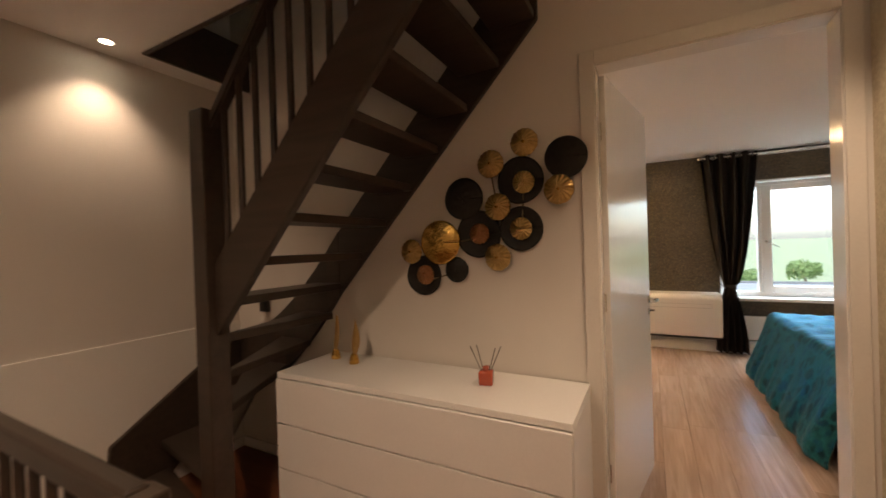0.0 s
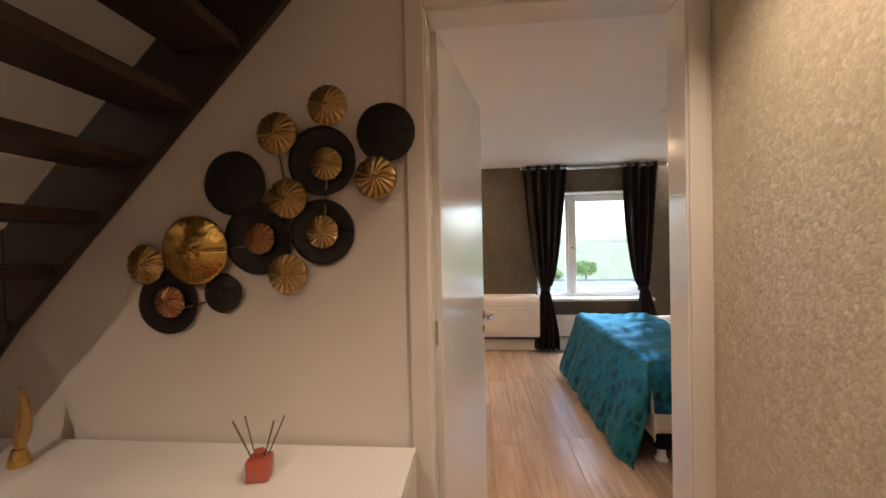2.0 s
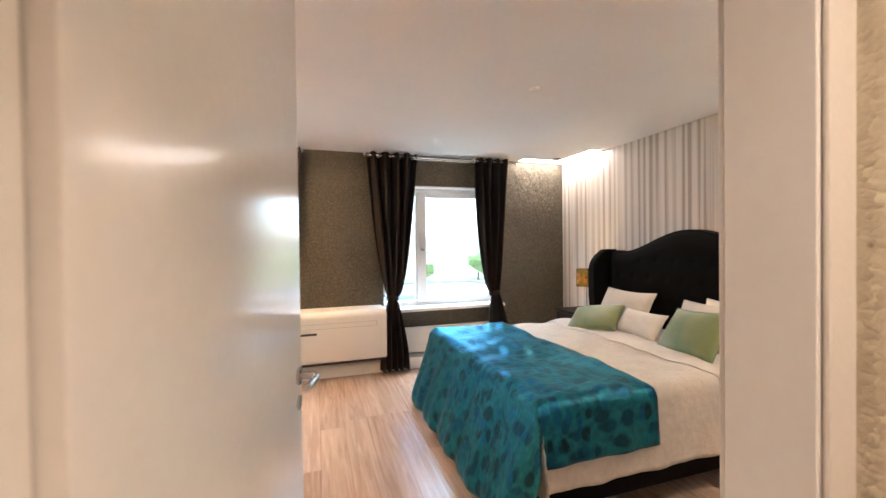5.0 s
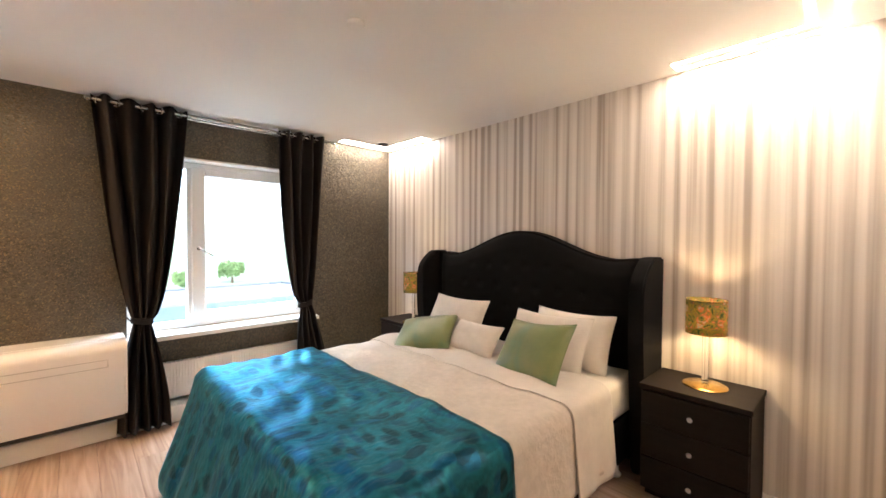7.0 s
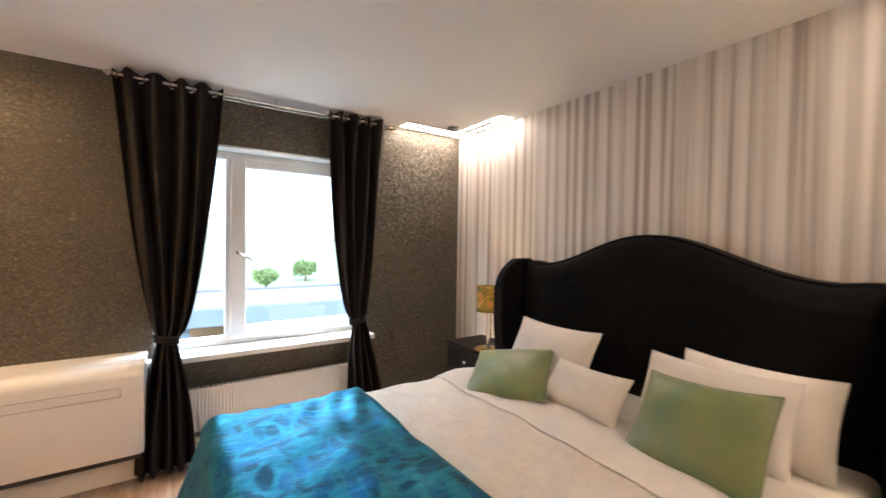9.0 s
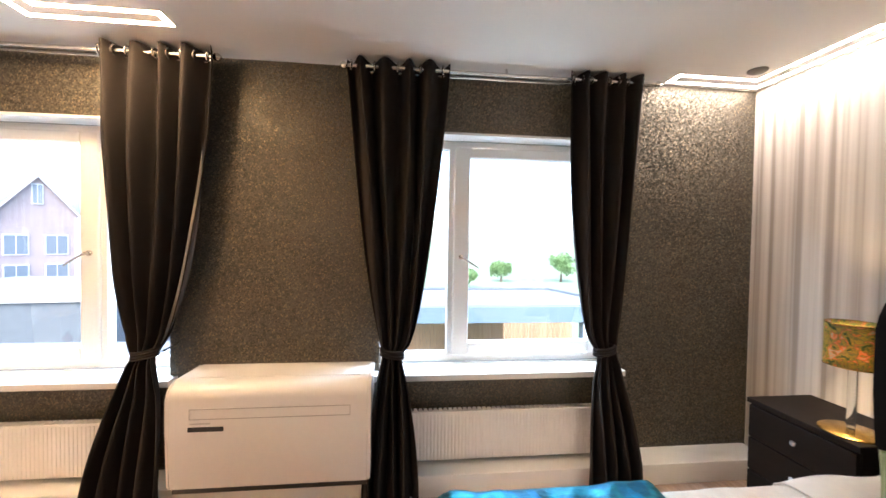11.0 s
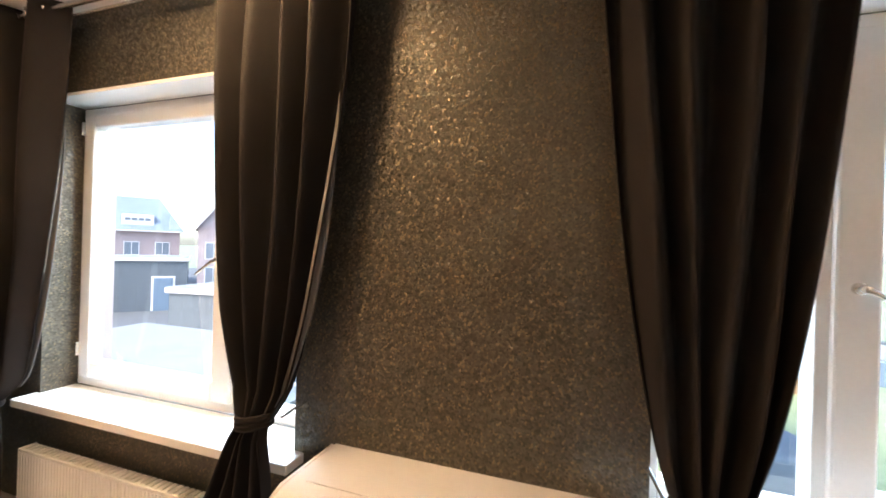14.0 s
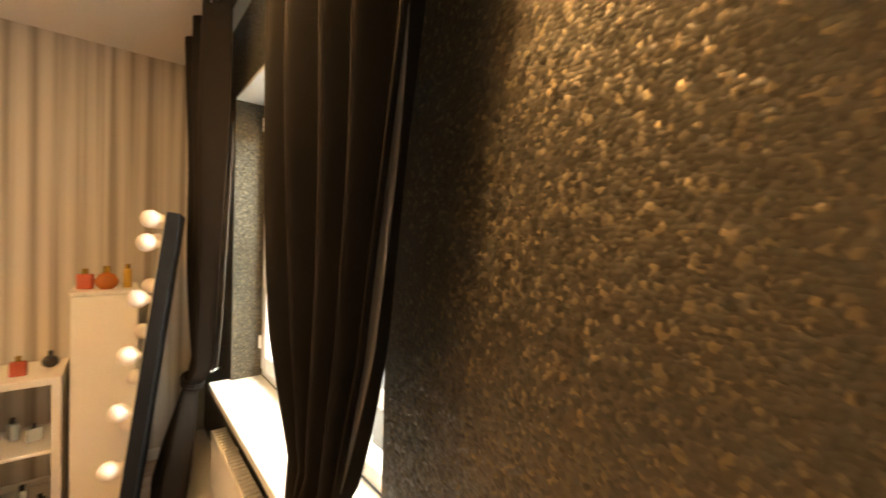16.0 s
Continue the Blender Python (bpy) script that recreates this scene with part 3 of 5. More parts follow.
# boxed plinth along the window wall
structure("trim_plinth", box(XW + 0.02, XE - 0.02, 6.66, YN, F, 0.075, 0.004), M_WHITE, "white plinth box along the window wall")


def door():
    """Doorway lining, architraves and the white leaf standing open."""
    fr = thing("door_1", label="white painted door standing open in a white frame", category="door", kind="structure")
    bm = bmesh.new()
    box(OX0, OX0 + 0.012, YW - 0.004, YB + 0.004, F, OZ, 0.002, bm)
    box(OX1 - 0.012, OX1, YW - 0.004, YB + 0.004, F, OZ, 0.002, bm)
    box(OX0 + 0.012, OX1 - 0.012, YW - 0.004, YB + 0.004, OZ - 0.012, OZ, 0.002, bm)
    part("lining", bm, M_DOOR, fr)
    for side, y0, y1 in (("architrave", YW - 0.014, YW - 0.005), ("architrave", YB + 0.005, YB + 0.018)):
        bm = bmesh.new()
        box(OX0 - 0.062, OX0 + 0.006, y0, y1, F, OZ + 0.06, 0.004, bm)
        box(OX1 - 0.006, OX1 + 0.05, y0, y1, F, OZ + 0.06, 0.004, bm)
        box(OX0 + 0.007, OX1 - 0.007, y0, y1, OZ - 0.006, OZ + 0.06, 0.004, bm)
        part(side, bm, M_ARCH, fr)
    hinge, w = Vector((OX0 + 0.02, YB + 0.005, 0)), 0.87
    leaf = new("leaf", mesh_of(box(0, w, -0.02, 0.02, F + 0.01, OZ - 0.018, 0.003), "leaf", M_DOOR))
    leaf.parent = fr
    leaf.matrix_world = pose(hinge.x, hinge.y, 0, 0, 0, DOOR_ANGLE)
    for s in (-1, 1):
        bm = lathe([(0.006, 0.0), (0.026, 0.0), (0.026, 0.008), (0.010, 0.010)], 20, None, 'Y')
        bmesh.ops.translate(bm, verts=bm.verts, vec=(w - 0.045, 0, 0))
        tube([(w - 0.045, -0.008, 0), (w - 0.045, -0.045, 0), (w - 0.058, -0.056, 0), (w - 0.155, -0.050, 0)], 0.0105, 10, True, bm)
        bmesh.ops.translate(bm, verts=bm.verts, vec=(0, -0.02, 1.065))
        if s > 0:
            bmesh.ops.scale(bm, verts=bm.verts, vec=(1, -1, 1))
        part("door_handle", bm, M_CHROME, leaf, "brushed steel lever handle", True)
        bm = lathe([(0.004, 0.0), (0.022, 0.0), (0.022, 0.006), (0.004, 0.007)], 20, None, 'Y')
        bmesh.ops.translate(bm, verts=bm.verts, vec=(w - 0.045, -0.02, 0.985))
        if s > 0:
            bmesh.ops.scale(bm, verts=bm.verts, vec=(1, -1, 1))
        part("keyhole_plate", bm, M_CHROME, leaf, "round steel keyhole plate", True)
    for z in (0.25, 1.1, 1.95):
        part("hinge", tube([(OX0 + 0.018, YB + 0.012, z), (OX0 + 0.018, YB + 0.012, z + 0.09)], 0.008, 10), M_CHROME, fr, "steel hinge", True)


DOOR_ANGLE = 79
door()


def window(name, mirror):
    """A white window with a narrow fixed light and a wide sash; mirror swaps the sides."""
    def X(x):
        return 0.566 - x if mirror else x

    def mbox(a, b, *r, bevel=0.004, bm=None):
        a, b = sorted((X(a), X(b)))
        return box(a, b, *r, bevel, bm)
    w = thing(name, label="white plastic window with a narrow fixed pane and a wide sash", category="window", kind="structure")
    y0, y1 = 7.03, 7.11
    bm = bmesh.new()
    mbox(0.912, 0.962, y0, y1, 0.655, 2.18, bm=bm)
    mbox(2.448, 2.498, y0, y1, 0.655, 2.18, bm=bm)
    mbox(0.963, 2.447, y0, y1, 0.655, 0.715, bm=bm)
    mbox(0.963, 2.447, y0, y1, 2.125, 2.18, bm=bm)
    mbox(1.365, 1.425, y0, y1, 0.716, 2.124, bm=bm)
    part("window_frame", bm, M_FRAME, w)
    bm = bmesh.new()
    ys = 7.012
    mbox(1.40, 1.512, ys, 7.085, 0.70, 2.14, bevel=0.01, bm=bm)
    mbox(2.385, 2.462, ys, 7.085, 0.70, 2.14, bevel=0.01, bm=bm)
    mbox(1.513, 2.384, ys, 7.085, 0.70, 0.792, bevel=0.01, bm=bm)
    mbox(1.513, 2.384, ys, 7.085, 2.068, 2.14, bevel=0.01, bm=bm)
    sash = part("sash", bm, M_FRAME, w, "white opening sash")
    g = part("pane", mbox(1.50, 2.395, 7.048, 7.052, 0.78, 2.08, bevel=0), M_GLASS, w, "clear glass pane")
    g.visible_shadow = False
    g = part("pane", mbox(0.955, 1.372, 7.068, 7.072, 0.705, 2.135, bevel=0), M_GLASS, w, "clear glass pane")
    g.visible_shadow = False
    s = -1 if mirror else 1
    hx, hz = X(1.455), 1.385
    bm = lathe([(0.004, 0), (0.017, 0), (0.017, 0.012), (0.010, 0.016), (0.010, 0.045), (0.004, 0.046)], 16, None, 'Y')
    bmesh.ops.translate(bm, verts=bm.verts, vec=(hx, ys, hz))
    tube([(hx, ys - 0.036, hz), (hx + s * 0.02, ys - 0.045, hz - 0.012), (hx + s * 0.115, ys - 0.045, hz - 0.075)], [0.009, 0.008, 0.007], 10, True, bm)
    part("window_handle", bm, M_CHROME, sash, "steel window handle", True)
    a, b = sorted((X(0.865), X(2.535)))
    bm = box(a, b, 6.768, 7.028, 0.612, 0.652, 0.005)
    tagged(part("window_sill", bm, M_WHITE, None), "white window sill board", "", "", "structure")
    # hinges on the far edge of the sash
    for z in (0.82, 2.03):
        part("hinge", tube([(X(2.462), ys - 0.006, z), (X(2.462), ys - 0.006, z + 0.07)], 0.008, 8), M_FRAME, w, "", True)


window("window_1", True)
window("window_2", False)


# ---------------------------------------------------------------- landing things
SX, SR, SL = -1.81, 0.195, 1.05      # newel, rise of a step, slope of the flight
SY0, SY1 = 1.57, YW - 0.005


def low(x):
    """Lower edge of the stringers."""
    return 1.75 + SL * (x + 1.155)


def staircase():
    st = thing("staircase", label="dark brown open-tread wooden staircase with winders", category="staircase")
    top = HX1 - 0.022
    near = [(SX, low(SX) - 0.02), (top, low(top)), (top, low(top) + 0.34), (SX, low(SX) + 0.34)]
    part("stringer", prism(near, 1, SY0 - 0.02, SY0 + 0.02, 0.004), M_STAIR, st)
    wall = [(SX + 0.1, low(SX + 0.1)), (top, low(top)), (top, low(top) + 0.40), (SX + 0.1, low(SX + 0.1) + 0.40)]
    part("stringer", prism(wall, 1, SY1 - 0.035, SY1, 0.004), M_STAIR, st)
    # the wall stringer eases into the winders
    n = 10
    pts = [(SX + 0.098 - 1.05 * k / n, low(SX + 0.1) - 0.80 * (1 - (1 - k / n) ** 1.7)) for k in range(n + 1)]
    ups = [(x, z + 0.40 + 0.06 * k / n) for k, (x, z) in enumerate(pts)]
    for k in range(n):
        part("stringer", prism([pts[k + 1], pts[k], ups[k], ups[k + 1]], 1, SY1 - 0.035, SY1), M_STAIR, st)
    left = [(1.43, F), (1.47, 0.33), (2.31, 0.86), (2.31, 0.45), (1.70, F)]
    part("stringer", prism(left, 0, LX + 0.032, LX + 0.066, 0.004), M_STAIR, st)
    # winders turn round the newel post
    nx, ny = SX, SY0
    x0, y1 = LX + 0.066, SY1 - 0.036

    def edge(a):
        c, s = math.cos(a), math.sin(a)
        t = min((x0 - nx) / c if c < -1e-6 else 9, (y1 - ny) / s if s > 1e-6 else 9)
        return (nx + c * t, ny + s * t)
    n = 6
    for k in range(n):
        a0, a1 = math.radians(186 - k * 16), math.radians(186 - (k + 1) * 16 - 3)
        poly = [(nx - 0.03, ny), edge(a0)]
        if a1 < math.atan2(y1 - ny, x0 - nx) < a0:
            poly.append((x0, y1))
        poly.append(edge(a1))
        z = 1.235 - SR * (n - k)
        part("tread", prism(poly, 2, z - 0.042, z, 0.004), M_STAIR, st)
    for i in range(12):
        z = 1.235 + SR * i
        xb = -1.155 + (z - 0.05 - 1.75) / SL
        if xb > top or z > CL - 0.05:
            break
        part("tread", box(xb - 0.23, xb, SY0 + 0.021, SY1 - 0.036, z - 0.042, z, 0.005), M_STAIR, st)
    px, py = SX - 0.052, SY0 - 0.005
    part("newel_post", box(px - 0.055, px + 0.055, py - 0.055, py + 0.055, F, 2.16, 0.006), M_STAIR, st)
    h0 = 2.06
    rail = [(px + 0.056, h0), (top, h0 + SL * (top - px)), (top, h0 + SL * (top - px) + 0.08), (px + 0.056, h0 + 0.08)]
    part("handrail", prism(rail, 1, SY0 - 0.028, SY0 + 0.028, 0.01), M_STAIR, st)
    x = px + 0.14
    while x < top - 0.05:
        part("baluster", tube([(x, SY0, low(x) + 0.33), (x, SY0, h0 + SL * (x - px) + 0.01)], 0.015, 12), M_STAIR, st, "", True)
        x += 0.115
    return st


staircase()


def balustrade():
    """The rail round the flight that goes down."""
    b = thing("balustrade", label="dark brown wooden balustrade beside the stairs", category="balustrade")
    y, x0, x1, z = 0.85, LX + 0.04, -1.0, 0.87
    part("handrail", box(x0, x1, y - 0.03, y + 0.03, z - 0.05, z + 0.03, 0.012), M_STAIR, b)
    part("bottom_rail", box(x0, x1, y - 0.02, y + 0.02, F + 0.06, F + 0.12, 0.006), M_STAIR, b)
    part("post", box(x1 - 0.04, x1 + 0.05, y - 0.045, y + 0.045, F, z + 0.02, 0.006), M_STAIR, b)
    x = x0 + 0.08
    while x < x1 - 0.08:
        part("baluster", tube([(x, y, F + 0.12), (x, y, z - 0.05)], 0.014, 10), M_STAIR, b, "", True)
        x += 0.13


balustrade()
# black bracket box on the wall behind the treads
tagged(part("wall_socket", box(-2.50, -2.44, YW - 0.045, YW - 0.001, 1.01, 1.13, 0.006), M_BLACK), "small black box fixed to the plaster wall", "socket")


def dresser():
    x0, x1, y0, y1, h = -1.78, -0.185, 1.87, 2.335, 0.78
    d = thing("dresser", label="low white lacquered chest with three wide drawers", category="dresser")
    part("top", box(x0, x1, y0 - 0.004, y1, h - 0.03, h, 0.003), M_WHITE, d)
    part("side_panel", box(x0, x0 + 0.03, y0 + 0.002, y1, F, h - 0.031, 0.003), M_WHITE, d)
    part("side_panel", box(x1 - 0.03, x1, y0 + 0.002, y1, F, h - 0.031, 0.003), M_WHITE, d)
    part("back_panel", box(x0 + 0.031, x1 - 0.031, y1 - 0.02, y1 - 0.002, F, h - 0.031), M_WHITE, d)
    part("plinth", box(x0 + 0.031, x1 - 0.031, y0 + 0.03, y0 + 0.05, F, F + 0.06), M_WHITE, d)
    n = 3
    zz = [F + 0.065 + i * (h - 0.031 - F - 0.065) / n for i in range(n + 1)]
    for i in range(n):
        dr = part("drawer", box(x0 + 0.004, x1 - 0.004, y0 - 0.018, y0, zz[i] + 0.004, zz[i + 1] - 0.003, 0.002), M_WHITE, d)
        part("drawer_box", box(x0 + 0.045, x1 - 0.045, y0 + 0.003, y1 - 0.04, zz[i] + 0.02, zz[i + 1] - 0.05), M_WHITE, dr)


dresser()


def feather(x, y, h, tilt, label):
    o = thing("feather_ornament", x, y, 0.78, tilt, label, "ornament", "feather ornaments on the dresser")
    part("foot", lathe([(0.028, 0), (0.030, 0.004), (0.026, 0.03), (0.018, 0.055), (0.008, 0.06)], 20), M_GOLD, o, "gold bell-shaped foot", True)

    def f(u, v):
        w = 0.026 * math.sin(math.pi * (0.04 + 0.93 * v) ** 0.8)
        a = (u - 0.5) * 2
        return (a * w + 0.012 * math.sin(2.6 * v), -0.012 * (1 - a * a) + 0.02 * v * v, 0.05 + h * v - abs(a) * 0.012)
    solid(part("vane", grid_surface(f, 8, 22), M_FEATHER, o, "bronze feather", True), 0.003)
    part("quill", tube([(0.012 * math.sin(2.6 * v), -0.014 + 0.02 * v * v, 0.05 + h * v) for v in [k / 8 for k in range(9)]], 0.0022, 6), M_GOLD, o, "", True)


feather(-1.655, 2.20, 0.22, -15, "bronze feather standing on a small gold foot")
feather(-1.475, 2.16, 0.21, 20, "shorter bronze feather standing on a gold foot")


def diffuser():
    o = thing("reed_diffuser", -0.632, 2.135, 0.78, 12, "square red-amber glass reed diffuser with dark sticks", "diffuser")
    part("bottle", box(-0.034, 0.034, -0.034, 0.034, 0, 0.068, 0.010, None, 3), M_AMBER, o, "", True)
    part("neck", lathe([(0.014, 0.068), (0.014, 0.080), (0.017, 0.081), (0.017, 0.086), (0.010, 0.086)], 16), M_AMBER, o, "", True)
    for a, b in ((-0.075, 0.0), (-0.05, 0.03), (0.05, -0.02), (0.072, 0.015)):
        part("reed", tube([(a * 0.05, b * 0.05, 0.02), (a, b, 0.180)], 0.0022, 6), M_STICK, o, "", True)


diffuser()


def disc(name, x, z, r, material, parent, dy, fluted=False, dish=0.02, label=""):
    """A beaten metal dish facing the landing."""
    def f(u, v):
        a, q = 2 * math.pi * u, v
        ripple = (0.0035 * math.sin(a * 17 + 5 * q) * q ** 0.7 if fluted else 0.0012 * math.sin(a * 5 + 9 * q))
        rr = r * q * (1 + (0.012 * math.sin(a * 9 + x * 30) if fluted else 0.006 * math.sin(a * 3 + x * 20)))
        depth = dish * (1 - q ** 2) + ripple
        return (x + rr * math.cos(a), YW - dy - depth, z + rr * math.sin(a))
    ob = part(name, grid_surface(f, 72 if fluted else 48, 10), material, parent, label, True)
    solid(ob, 0.003, 1)
    return ob


def wall_art():
    w = thing("wall_sculpture", label="metal wall sculpture of gold and black discs", category="wall art")
    for x, z, r in ((-0.465, 1.962, 0.071), (-0.648, 1.876, 0.073), (-0.616, 1.648, 0.071), (-0.623, 1.385, 0.071), (-0.301, 1.710, 0.073), (-1.154, 1.427, 0.071)):
        d = disc("disc", x, z, r, M_BRONZE, w, 0.03, True, 0.022, "fluted antique gold disc")
        part("stud", lathe([(0.002, 0), (0.007, 0), (0.005, 0.006), (0.001, 0.008)], 10, None, 'Y'), M_GOLD, d, "", True).location = (x, YW - 0.052, z)
    disc("disc", -0.960, 1.474, 0.125, M_GOLD, w, 0.035, False, 0.03, "large gold leaf disc")
    for x, z, r in ((-0.266, 1.864, 0.102), (-0.813, 1.708, 0.114), (-0.867, 1.320, 0.071)):
        disc("disc", x, z, r, M_DARKMETAL, w, 0.022, False, 0.018, "plain black metal disc")
    for x, z, xc, zc, r, ri, m in ((-0.495, 1.777, -0.475, 1.763, 0.121, 0.057, M_BRONZE), (-0.733, 1.511, -0.723, 1.512, 0.127, 0.056, M_COPPER), (-0.498, 1.530, -0.495, 1.529, 0.114, 0.058, M_BRONZE), (-1.082, 1.287, -1.066, 1.291, 0.114, 0.057, M_COPPER)):
        d = disc("disc", x, z, r, M_DARKMETAL, w, 0.018, False, -0.012, "black metal disc with a raised rim")
        disc("centre_disc", xc, zc, ri, m, d, 0.028, True, 0.016, "fluted metal disc on a black one")
    for a, b in (((-0.655, 1.842), (-0.62, 1.62)), ((-0.62, 1.62), (-0.62, 1.36)), ((-0.478, 1.742), (-0.495, 1.512)), ((-0.948, 1.46), (-0.71, 1.495)), ((-1.045, 1.262), (-0.85, 1.31))):
        part("rod", tube([(a[0], YW - 0.012, a[1]), (b[0], YW - 0.012, b[1])], 0.004, 8), M_WIRE, w, "", True)


wall_art()


def downlight(x, y, z, label="round recessed ceiling spotlight, lit"):
    d = thing("ceiling_spotlight", x, y, z, 0, label, "ceiling light", "ceiling spotlights")
    part("ring", lathe([(0.030, -0.001), (0.030, -0.006), (0.042, -0.005), (0.043, -0.001)], 28), M_CHROME, d, "", True)
    part("lens", lathe([(0.002, -0.004), (0.030, -0.004), (0.030, -0.002), (0.002, -0.002)], 28), M_SPOTLED, d, "glowing warm lens")


downlight(-2.62, 1.47, CL)
downlight(0.52, 1.72, CL)
# added fitting for the unseen fill lamp behind the viewpoint
downlight(-0.9, 0.1, CL)


# ---------------------------------------------------------------- bedroom: ceiling lights
def led_frame(x, y, sx, sy, lx, ly, label, material):
    """Corner-shaped ceiling light: glowing strips along both edges of an L, from its outer corner along -sx and -sy."""
    l = thing("led_strip", label=label, category="ceiling light", group="LED lights in the bedroom ceiling")
    w, e = 0.105, 0.014
    pts = [(0, 0), (lx, 0), (lx, w), (w, w), (w, ly), (0, ly)]
    for k in range(6):
        (a, b), (c, d) = pts[k], pts[(k + 1) % 6]
        if k % 2:
            q = (a - e, a + e, min(b, d) + e + 0.001, max(b, d) - e - 0.001)
        else:
            q = (min(a, c) - e, max(a, c) + e, b - e, b + e)
        xs, ys = sorted((x - sx * q[0], x - sx * q[1])), sorted((y - sy * q[2], y - sy * q[3]))
        part("diffuser", box(*xs, *ys, CB - 0.0015, CB + 0.004), material, l, "glowing frosted diffuser")
    return l


led_frame(3.46, 6.805, 1, 1, 0.65, 0.77, "warm white corner LED light beside the curtains", M_LEDN)
led_frame(3.455, 2.84, 1, -1, 0.70, 0.74, "warm white corner LED light above the bedside lamp", M_LED)
# this south-west light is added, out of view, to warm the west part
led_frame(XW + 0.06, 2.84, -1, -1, 0.70, 0.74, "unseen corner LED light added to brighten the striped wall", M_LEDW)
led_frame(-0.80, 6.515, -1, 1, 0.655, 0.70, "warm corner LED light over the mirror side curtain", M_LEDW)


def ceiling_knob(x, y):
    """Small dark round fitting in the inner corner of a light."""
    o = thing("ceiling_fitting", x, y, CB, 0, "small dark round fitting in the bedroom ceiling", "ceiling fitting", "ceiling fittings")
    part("cap", lathe([(0.055, 0), (0.055, -0.008), (0.042, -0.016), (0.004, -0.018)], 24), M_FITTING, o, "", True)


ceiling_knob(3.22, 6.56)
ceiling_knob(-0.60, 6.30)


def smoke_alarm():
    o = thing("smoke_alarm", 1.665, 4.54, CB, 0, "small round white alarm on the bedroom ceiling", "smoke alarm")
    part("cap", lathe([(0.045, 0), (0.045, -0.008), (0.035, -0.018), (0.004, -0.02)], 28), M_CEIL, o, "", True)


smoke_alarm()


# ---------------------------------------------------------------- bedroom: window wall
def curtain(top0, top1, tie, bot0, bot1, ztie, folds, seed, label, band_side=1, lining=False, belly=0.0, ea=0.44, eb=0.44):
    """A black eyelet curtain gathered by a tieback, hanging to just above the floor."""
    rng = random.Random(seed)
    zt, zb, yc = 2.565, F + 0.025, 6.735
    ph = rng.uniform(0, 6)
    c = thing("curtain", (top0 + top1) / 2, yc, 0, 0, label, "curtain", "black tied curtains")
    c.matrix_world = Matrix.Identity(4)

    def f(u, v):
        z = zb + (zt - zb) * v
        if z >= ztie:
            s = (z - ztie) / (zt - ztie)
            q = min(1, s * 1.02)
            g = q ** 0.44
            a, b = (tie - 0.052) + (top0 - (tie - 0.052)) * q ** ea, (tie + 0.052) + (top1 - (tie + 0.052)) * q ** eb
            amp = 0.020 + 0.040 * g
        else:
            s = (ztie - z) / (ztie - zb)
            g = 1 - (1 - min(1, s)) ** 1.9
            a, b = (tie - 0.052) + (bot0 - (tie - 0.052)) * g, (tie + 0.052) + (bot1 - (tie + 0.052)) * g
            amp = 0.022 + 0.034 * g
        w = u + 0.018 * math.sin(9 * u + 2.2 * v + ph) * (1 - abs(2 * u - 1))
        x = a + (b - a) * w
        fold = math.sin(2 * math.pi * folds * u + ph + 0.5 * math.sin(4 * v + ph))
        y = yc + amp * fold + 0.006 * math.sin(23 * u + 11 * v + ph)
        x += 0.008 * math.sin(7 * v + 13 * u + ph)
        y -= 0.055 * max(0.0, min(1, (ztie + 0.10 - z) / 0.16)) + 0.085 * max(0.0, min(1, (0.60 - z) / 0.48))
        y -= belly * min(1, (zt - z) / 0.5) * (1 - 1.8 * u) * min(1, max(0.0, (z - ztie) / 0.4))
        return (x, y, z)
    solid(part("cloth", grid_surface(f, 110, 64), M_CURT, c, "", True), 0.004, 0)
    if lining:
        def back(u, v):
            z = ztie + 0.05 + (1.95 - ztie) * v
            vv = (z - zb) / (zt - zb)
            p = f(1.0, vv)
            return (p[0] - 0.03 + 0.048 * u * math.sin(math.pi * min(1, 0.12 + 0.88 * v)), p[1] + 0.022, z)
        solid(part("lining", grid_surface(back, 3, 24), M_LINING, c, "pale lining turned at the edge", True), 0.003, 0)
    pts = [(tie + 0.064 * math.cos(a), yc - 0.034 + 0.047 * math.sin(a), ztie + 0.012 * math.cos(a) * band_side) for a in [2 * math.pi * k / 28 for k in range(29)]]
    bm = bmesh.new()
    for dz in (-0.016, 0.0, 0.016):
        tube([(p[0], p[1], p[2] + dz) for p in pts], 0.011, 8, False, bm)
    part("tieback", bm, M_CURT, c, "black cloth tieback", True)
    part("hook", tube([(tie + 0.07 * band_side, yc + 0.02, ztie), (tie + 0.09 * band_side, YN - 0.001, ztie + 0.02)], 0.006, 8), M_CHROME, c, "steel tieback hook", True)
    n = max(4, int(round(folds * 2)))
    for k in range(n):
        x = top0 + (top1 - top0) * (k + 0.5) / n
        pts = [(x, yc + 0.029 * math.cos(a), 2.525 + 0.029 * math.sin(a)) for a in [2 * math.pi * j / 16 for j in range(17)]]
        part("eyelet", tube(pts, 0.0065, 6, False), M_CHROME, c, "steel eyelet ring", True)
    return c


curtain(0.70, 1.315, 0.995, 0.82, 1.15, 0.815, 4.5, 1, "black eyelet curtain tied back beside the air conditioner", -1, False, 0.0, 0.72, 0.44)
curtain(2.08, 2.56, 2.345, 2.21, 2.53, 0.81, 4.0, 2, "black eyelet curtain tied back beside the bed", 1, False, 0.0, 0.44, 0.5)
curtain(-0.665, -0.03, -0.385, -0.66, -0.245, 0.835, 4.5, 3, "black eyelet curtain tied back above the radiator end", 1, True, 0.042, 0.44, 0.52)
